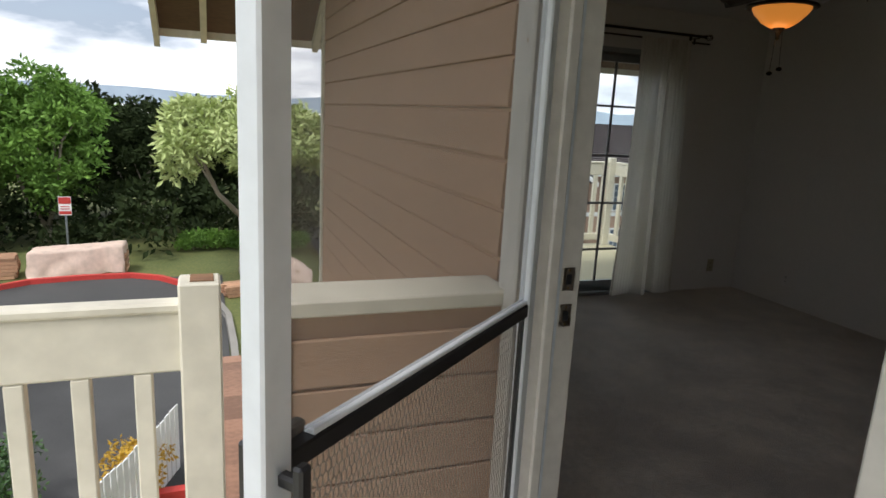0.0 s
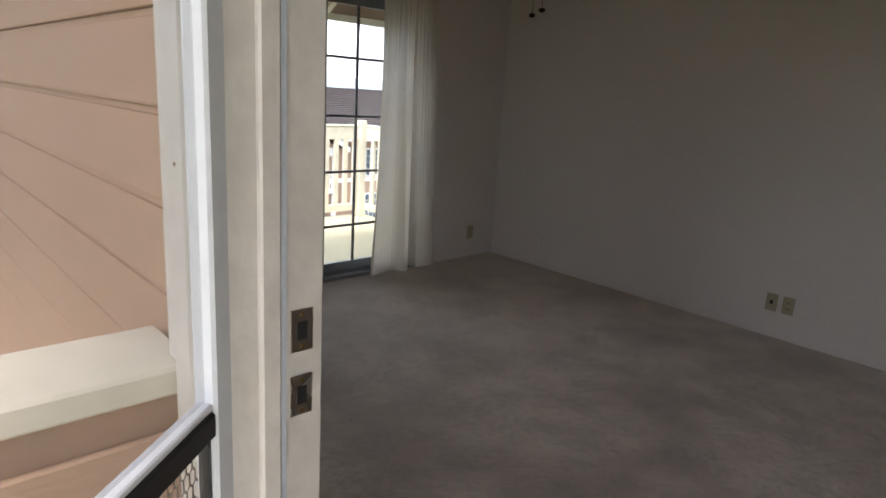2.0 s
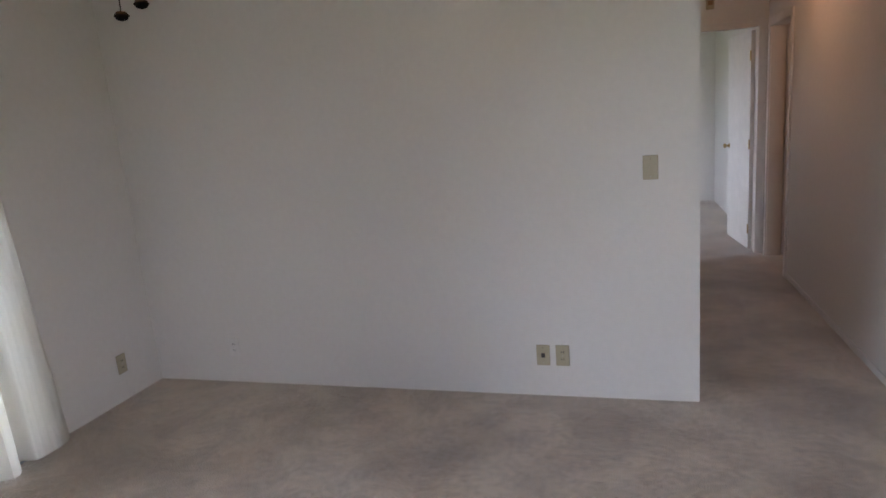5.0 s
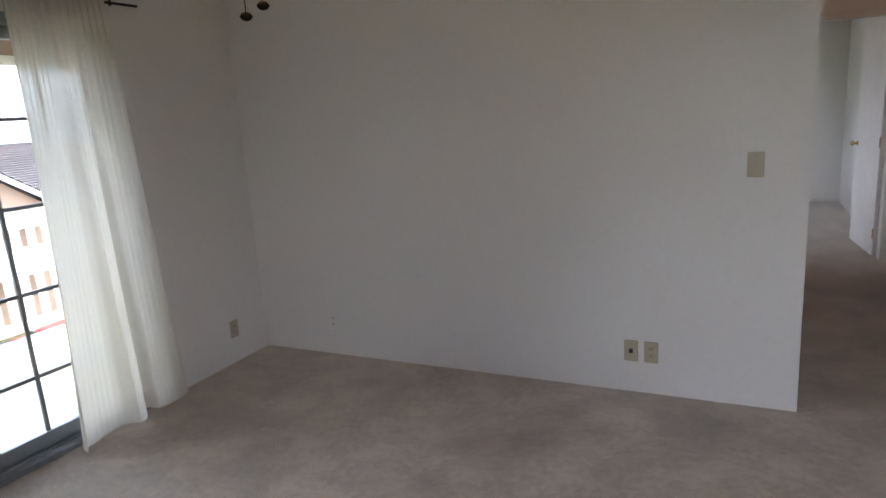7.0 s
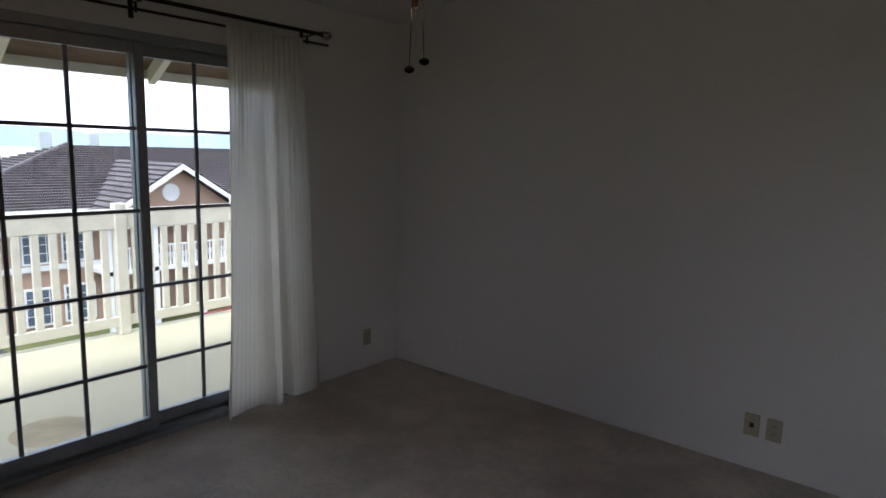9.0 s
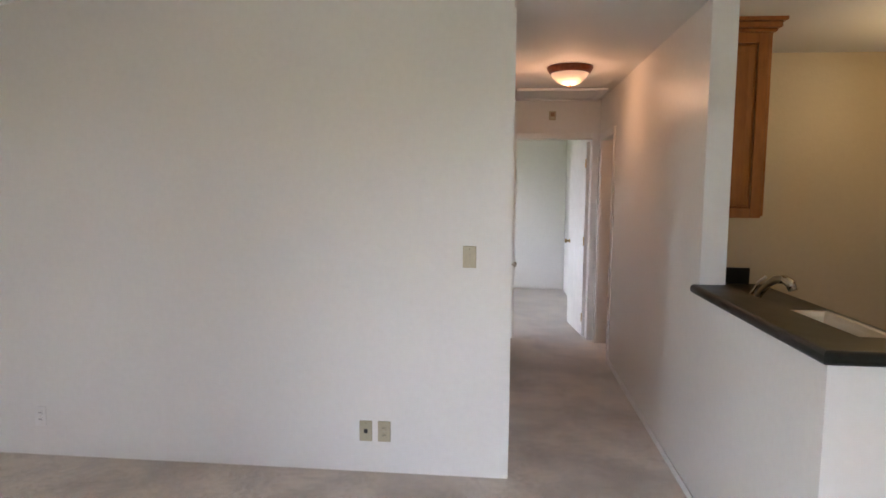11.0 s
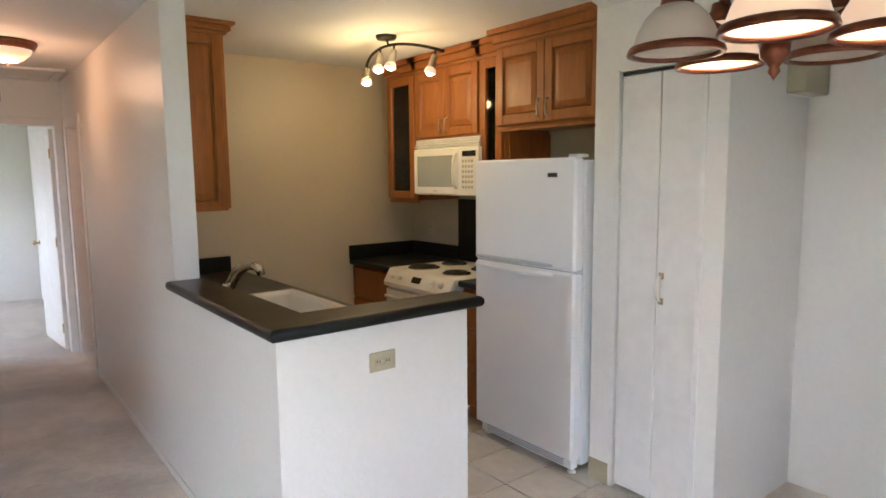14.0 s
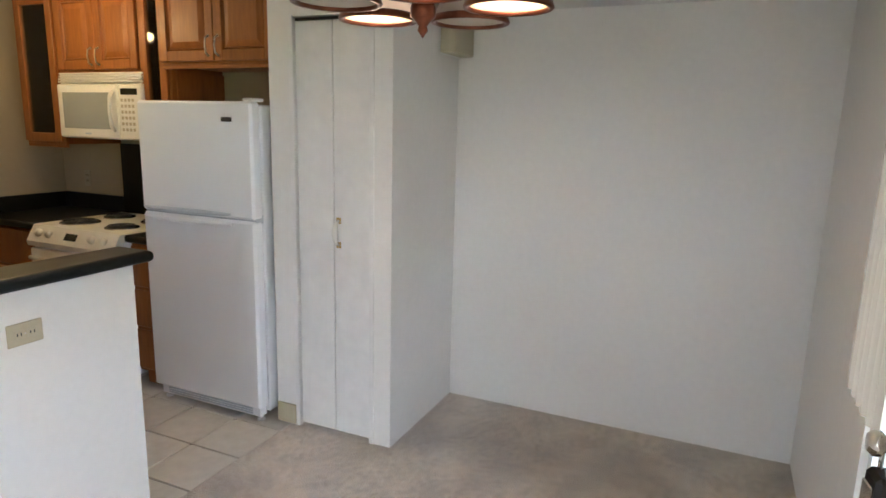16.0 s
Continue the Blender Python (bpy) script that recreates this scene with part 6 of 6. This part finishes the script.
# ---- the building across the drive
def opposite_building():
    bx, y0, y1, g, ev = -28.0, 2.8, 44.0, -7.25, -1.35
    h = thing("apartment_building", bx, y0, g, "two-storey tan apartment building with shake roof", "building")
    H, W, D = ev - g, y1 - y0, 12.0
    part("wall", boxes((-D, 0, 0, W, -0.5, H)), M["stucco"], h)
    bm = bmesh.new()
    rz = 1.34 - g
    o = 0.7
    e = [(o, -o, H - 0.1), (o, W + o, H - 0.1), (-D - o, W + o, H - 0.1), (-D - o, -o, H - 0.1)]
    r = [(-D / 2, D / 2 + 1.26, rz), (-D / 2, W - D / 2, rz)]
    ev_ = [bm.verts.new(p) for p in e]
    rv = [bm.verts.new(p) for p in r]
    bm.faces.new((ev_[0], ev_[1], rv[1], rv[0]))
    bm.faces.new((ev_[2], ev_[3], rv[0], rv[1]))
    bm.faces.new((ev_[3], ev_[0], rv[0]))
    bm.faces.new((ev_[1], ev_[2], rv[1]))
    bm.faces.new(ev_[::-1])
    roof = part("roof", bm, M["far_shake"], h, "grey-brown wood shake roof")
    # courses of shakes, thin steps up the slopes
    bm = bmesh.new()
    n = 26
    for k in range(n):
        s0, s1 = k / n, (k + 1.25) / n
        for (a, b, c, d) in ((e[0], e[1], r[1], r[0]), (e[3], e[0], r[0], r[0])):
            a, b, c, d = Vector(a), Vector(b), Vector(c), Vector(d)
            lift = Vector((0, 0, 0.02))
            p = [a.lerp(d, s0) + lift * 7, b.lerp(c, s0) + lift * 7, b.lerp(c, min(1, s1)) + lift, a.lerp(d, min(1, s1)) + lift]
            if (p[2] - p[3]).length < 0.05:
                continue
            q = [v - Vector((0, 0, 0.13)) for v in p[:2]]
            vs = [bm.verts.new(v) for v in p]
            lo = [bm.verts.new(v) for v in q]
            bm.faces.new(vs)
            # riser face takes the dark material as painted shade under the course
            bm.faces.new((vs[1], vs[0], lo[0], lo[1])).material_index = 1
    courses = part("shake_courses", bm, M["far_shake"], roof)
    courses.data.materials.append(M["butt_shade"])
    part("hip_cap", tube([Vector(e[0]) + Vector((0, 0, 0.1)), Vector(r[0]) + Vector((0, 0, 0.1))], 0.11, 6), M["far_shake"], roof)
    part("fascia", boxes((o, o + 0.05, -o, W + o, H - 0.32, H - 0.06), (-D, o + 0.05, -o - 0.05, -o, H - 0.32, H - 0.06)), M["white_paint"], h)
    part("band", boxes((0.0, 0.08, 0.05, W, H / 2 + 0.1, H / 2 + 0.35)), M["white_paint"], h)
    # gable over the stair bay
    gy, gw, gp = 9.1, 3.4, 0.45 - g
    bm = bmesh.new()
    f = [bm.verts.new((2.2, gy + dy, z)) for dy, z in ((-gw, H - 0.5), (gw, H - 0.5), (0, gp))]
    b = [bm.verts.new((-3.0, v.co.y, v.co.z)) for v in f]
    bm.faces.new(f)
    bm.faces.new(b[::-1])
    for k in range(3):
        bm.faces.new((f[k], f[(k + 1) % 3], b[(k + 1) % 3], b[k]))
    gb = part("gable_wall", bm, M["stucco"], h)
    bm = bmesh.new()
    for s in (-1, 1):
        vs = [bm.verts.new((x, gy + s * dy, z + dz)) for dz in (0.05, 0.22) for x, dy, z in ((2.7, 0, gp), (2.7, gw + 0.5, H - 0.5 - 0.15), (-4, gw + 0.5, H - 0.5 - 0.15), (-4, 0, gp))]
        for q in ((0, 1, 2, 3), (7, 6, 5, 4), (0, 4, 5, 1), (1, 5, 6, 2), (2, 6, 7, 3), (3, 7, 4, 0)):
            bm.faces.new([vs[i] for i in q])
    groof = part("gable_roof", bm, M["far_shake"], h)
    bm = bmesh.new()
    for s in (-1, 1):
        a, d = Vector((0, gy + s * (gw + 0.5), H - 0.65 + 0.22)), Vector((0, gy, gp + 0.22))
        for k in range(12):
            p0, p1 = a.lerp(d, k / 12), a.lerp(d, min(1, (k + 1.2) / 12))
            vs = [bm.verts.new((x, p.y, p.z + dz)) for x, p, dz in ((2.7, p0, 0.11), (-4, p0, 0.11), (-4, p1, 0.015), (2.7, p1, 0.015), (2.7, p0, 0.0), (-4, p0, 0.0))]
            bm.faces.new(vs[:4])
            # gable risers also carry their shade as colour
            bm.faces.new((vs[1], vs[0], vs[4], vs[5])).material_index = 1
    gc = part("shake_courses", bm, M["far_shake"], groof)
    gc.data.materials.append(M["butt_shade"])
    bm = bmesh.new()
    for s in (-1, 1):
        vs = [bm.verts.new((x, gy + s * dy, z)) for x in (2.7, 2.78) for dy, z in ((0, gp + 0.2), (gw + 0.5, H - 0.47), (gw + 0.5, H - 0.72), (0, gp - 0.05))]
        for q in ((0, 1, 2, 3), (7, 6, 5, 4), (0, 4, 5, 1), (1, 5, 6, 2), (2, 6, 7, 3), (3, 7, 4, 0)):
            bm.faces.new([vs[i] for i in q])
    part("barge_board", bm, M["white_paint"], h, "white barge boards")
    v = part("round_vent", lathe([(0.42, 0), (0.42, 0.06), (0.34, 0.06), (0.34, 0.02), (0, 0.02)], m=Matrix.Translation((2.2, gy - 0.4, gp - 1.15)) @ Matrix.Rotation(radians(90), 4, "Y"), n=24), M["white_paint"], h, "round white louvred vent")
    for k in range(5):
        part("louvre", boxes((2.23, 2.26, gy - 0.4 - 0.28, gy - 0.4 + 0.28, gp - 1.40 + 0.11 * k, gp - 1.34 + 0.11 * k)), M["white_paint"], v)
    part("gable_beam", boxes((2.0, 2.3, gy - gw, gy + gw, H - 0.95, H - 0.5)), M["white_paint"], h)
    for dy in (-gw + 0.1, -1.2, 1.2, gw - 0.1):
        part("porch_post", boxes((2.0, 2.2, gy + dy - 0.1, gy + dy + 0.1, 0, H - 0.95)), M["white_paint"], h)
    part("gallery", boxes((0, 2.2, gy - gw, gy + gw, H / 2 - 0.1, H / 2 + 0.1)), M["white_paint"], h)
    for k in range(int(2 * gw / 0.16)):
        part("gallery_picket", boxes((2.1, 2.14, gy - gw + 0.16 * k, gy - gw + 0.16 * k + 0.05, H / 2 + 0.1, H / 2 + 1.05)), M["white_paint"], h)
    part("gallery_rail", boxes((2.08, 2.16, gy - gw, gy + gw, H / 2 + 1.05, H / 2 + 1.13)), M["white_paint"], h)
    # windows: two sashes with bars, on both floors
    pane = M["far_pane"]
    for floor_z in (0.55, 3.35):
        for wy in (0.9, 3.0, 4.6, 16.0, 18.6, 22.0, 25.0, 29.0):
            w = part("window", boxes((0, 0.07, wy, wy + 1.35, floor_z, floor_z + 1.75), bevel=0.01), M["white_paint"], h)
            for s in (0.08, 0.70):
                part("pane", boxes((0.071, 0.076, wy + s, wy + s + 0.57, floor_z + 0.10, floor_z + 1.65)), pane, w)
                part("glazing_bar", boxes((0.077, 0.085, wy + s + 0.265, wy + s + 0.305, floor_z + 0.10, floor_z + 1.65), *[(0.077, 0.085, wy + s, wy + s + 0.57, floor_z + 0.10 + 0.387 * q, floor_z + 0.135 + 0.387 * q) for q in (1, 2, 3)]), M["white_paint"], w)
    return h


opposite_building()


def parked_car(x, y, paint, label, turn):
    c = thing("parked_car", x, y, ground_z(x, y) + 0.03, label, "car", "cars parked below", turn=turn)
    bm = bmesh.new()
    prof = ((-2.15, 0.35), (-2.2, 0.62), (-2.05, 0.86), (-1.2, 0.95), (-0.55, 1.40), (0.75, 1.42), (1.45, 0.98), (2.1, 0.9), (2.2, 0.6), (2.15, 0.35))
    rows = []
    for w, inset in ((-0.84, 0.0), (0.84, 0.0)):
        rows.append([bm.verts.new((px, w * (0.82 if pz > 1.0 else 1.0), pz)) for px, pz in prof])
    n = len(prof)
    for k in range(n - 1):
        bm.faces.new((rows[0][k], rows[0][k + 1], rows[1][k + 1], rows[1][k]))
    bm.faces.new((rows[0][-1], rows[0][0], rows[1][0], rows[1][-1]))
    bm.faces.new(rows[0])
    bm.faces.new(rows[1][::-1])
    bmesh.ops.bevel(bm, geom=list(bm.edges), offset=0.05, segments=2, affect="EDGES")
    body = part("body", bm, paint, c)
    part("side_glass", boxes((-0.75, 0.95, -0.80, -0.70, 1.0, 1.32), (-0.75, 0.95, 0.70, 0.80, 1.0, 1.32), bevel=0.02), M["display"], body)
    for px in (-1.35, 1.35):
        for py in (-0.80, 0.80):
            w = part("wheel", lathe([(0.0, -0.1), (0.31, -0.1), (0.33, -0.07), (0.33, 0.07), (0.31, 0.1), (0.0, 0.1)], m=Matrix.Translation((px, py, 0.33)) @ Matrix.Rotation(radians(90), 4, "X"), n=20), M["black"], c)
            part("rim", lathe([(0, 0.11), (0.2, 0.105), (0.21, 0.09)], m=Matrix.Translation((px, py, 0.33)) @ Matrix.Rotation(radians(90 if py < 0 else -90), 4, "X"), n=16), M["steel"], w)
    for py in (-0.6, 0.6):
        part("headlight", boxes((2.08, 2.18, py - 0.16, py + 0.16, 0.64, 0.78), bevel=0.02), M["white_paint"], c)


M["car_red"] = material("dark_red_car_paint", (0.30, 0.02, 0.02), 0.25, vary=0.05, coat=0.8)
M["car_grey"] = material("dark_grey_car_paint", (0.05, 0.055, 0.06), 0.25, vary=0.05, coat=0.8)
M["car_white"] = material("white_car_paint", (0.75, 0.75, 0.75), 0.25, vary=0.03, coat=0.8)
parked_car(-21.5, 11.6, M["car_red"], "dark red car parked below the balcony", 4)
parked_car(-19.5, 15.2, M["car_grey"], "dark grey car parked below the balcony", 2)
parked_car(-16.0, 9.6, M["car_white"], "white car parked below the balcony", 92)
for k in range(6):
    x = -9.0
    yy = 2.0 + 2.7 * k
    bm = bmesh.new()
    pts = [(px, yy, ground_z(px, yy) + 0.036) for px in (-13.5, -12, -10.5, -9)]
    lo = [bm.verts.new(p) for p in pts]
    hi = [bm.verts.new((p[0], yy + 0.12, ground_z(p[0], yy + 0.12) + 0.036)) for p in pts]
    for i in range(3):
        bm.faces.new((lo[i], lo[i + 1], hi[i + 1], hi[i]))
    solid("parking_line", bm, M["white_paint"], "white parking bay line on asphalt", "road marking", "parking bay lines", "structure")


# ---- far off: towers, town, hills
def tower(x, y, w, h, label):
    t = thing("tower_block", x, y, -33, label, "tower", "distant tower blocks")
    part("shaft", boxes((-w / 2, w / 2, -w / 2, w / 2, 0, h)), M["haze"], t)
    for k in range(12):
        part("window_band", boxes((-w / 2 - 0.3, w / 2 + 0.3, -w / 2 - 0.3, w / 2 + 0.3, h * (k + 0.35) / 12.5, h * (k + 0.6) / 12.5)), M["grey_plastic"], t)


tower(-1421, 468, 22, 52, "tall tower block on the far plain, haze put into its pale colour")
tower(-1392, 549, 18, 52, "slim tower block on the far plain, haze put into its pale colour")
rng = np.random.default_rng(5)
bm = bmesh.new()
for _ in range(160):
    r, a = rng.uniform(500, 1500), rng.uniform(1.9, 3.1)
    x, y, s = r * math.cos(a), r * math.sin(a), rng.uniform(4, 12)
    bm_box(bm, x - s, x + s, y - s, y + s, -34, -32 + rng.uniform(3, 8))
tagged(new("far_town", mesh_of("far_town", bm, M["white_paint"])), "scattered low white buildings of the distant town", "town", kind="stuff")
bm = bmesh.new()
rows = []
for k in range(90):
    a = radians(60 + 160 * k / 89)
    hgt = 60 + 55 * noise.noise(Vector((k * 0.13, 2, 0))) + 25 * noise.noise(Vector((k * 0.5, 7, 0)))
    rows.append((bm.verts.new((3900 * math.cos(a), 3900 * math.sin(a), -40)), bm.verts.new((3950 * math.cos(a), 3950 * math.sin(a), hgt))))
for a, b in zip(rows, rows[1:]):
    bm.faces.new((a[0], b[0], b[1], a[1]))
# the blue is distance haze, put into the hills' base colour
M["hill"] = material("haze_tinted_hills", (0.28, 0.34, 0.40), 1.0, vary=0.1, grain=0.01, patch=0.002)
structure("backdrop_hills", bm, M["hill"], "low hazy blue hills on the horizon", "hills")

# ---------------------------------------------------------------- pieces: siding, tiles, shakes
def shared_piece(name, me, parent, m):
    ob = new(name, me)
    ob.parent = parent
    ob.matrix_basis = m
    return ob


siding_holder = bpy.data.objects["wall_south"]
STEP = 0.142


def siding_mesh(length):
    bm = bmesh.new()
    prof = ((0.0, 0.0), (-0.020, 0.0), (-0.022, 0.006), (-0.016, STEP - 0.014), (-0.011, STEP - 0.012), (-0.011, STEP - 0.002), (0.0, STEP - 0.002))
    a = [bm.verts.new((0, y, z)) for y, z in prof]
    b = [bm.verts.new((length, y, z)) for y, z in prof]
    n = len(prof)
    for k in range(n):
        bm.faces.new((a[k], a[(k + 1) % n], b[(k + 1) % n], b[k]))
    bm.faces.new(a[::-1])
    bm.faces.new(b)
    return mesh_of("siding_board", bm, M["siding"])


left_board, right_board = siding_mesh(3.03 - 0.075), siding_mesh(WIN[0] - 4.10)
tail_board = siding_mesh(6.74 - WIN[1])
for k in range(-20, 17):
    z = STEP * k - 0.06
    if z + STEP > 2.32:
        continue
    shared_piece("siding_board", left_board, siding_holder, pose(-0.12, -3.871, z))
    shared_piece("siding_board", tail_board, siding_holder, pose(WIN[1], -3.871, z))
    if z > -0.07:
        shared_piece("siding_board", right_board, siding_holder, pose(4.10, -3.871, z))
structure("corner_board", boxes((-0.16, -0.115, -3.905, -3.871, -3.0, 2.3), (-0.175, -0.152, -3.905, -3.77, -3.0, 2.2), bevel=0.003), M["cream"], "cream painted corner board of the siding", "trim")
structure("wall_lower_storey", boxes((-0.13, 6.7, -3.865, -3.82, -3.1, -0.1), (-0.15, -0.10, -3.865, 6.0, -7.5, -0.2)), M["stucco"], "tan lower storey walls under the flat", "wall")

tile_holder = bpy.data.objects["floor_kitchen"]
T = 0.305
bm = bmesh.new()
bm_box(bm, 0.004, T - 0.005, 0.004, T - 0.005, -0.012, 0.0, 0.002)
tile_me = mesh_of("tile", bm, M["tile"])
for i in range(6):
    for j in range(9):
        x, y = 4.845 + T * i, -1.368 + T * j
        if x + T > 6.46 or y + T > 1.2:
            continue
        shared_piece("tile", tile_me, tile_holder, pose(x, y, 0.0))

# shake roof below the landing
low_roof = thing("porch_roof", 2.75, -4.78, -0.42, "weathered red-brown shake roof below the landing", "roof", kind="structure")
part("deck_boards", sloped_slab((-4.6, 0.0), 0.0, 0.86, lambda x: 0.14 * x - 0.08, 0.05), M["bare_wood"], low_roof)
rng = random.Random(4)
shake_me = []
for w in (0.42, 0.60, 0.84):
    bm = bmesh.new()
    bm_box(bm, -0.02, 0.36, 0.0, w, 0, 0.028, 0.003)
    shake_me.append(mesh_of("shake", bm, M["shake"]))
for r in range(17):
    x = -4.6 + 0.27 * r
    y = 0.0
    while y < 0.80:
        k = rng.randrange(3)
        k = 0 if y > 0.3 else k
        w = (0.42, 0.60, 0.84)[k]
        m = pose(x + rng.uniform(-0.012, 0.012), y, 0.14 * x - 0.004 + rng.uniform(0, 0.006), rng.uniform(-1.5, 1.5), -3.0, rng.uniform(-1, 1))
        shared_piece("shake", shake_me[k], low_roof, m)
        y += w + 0.018
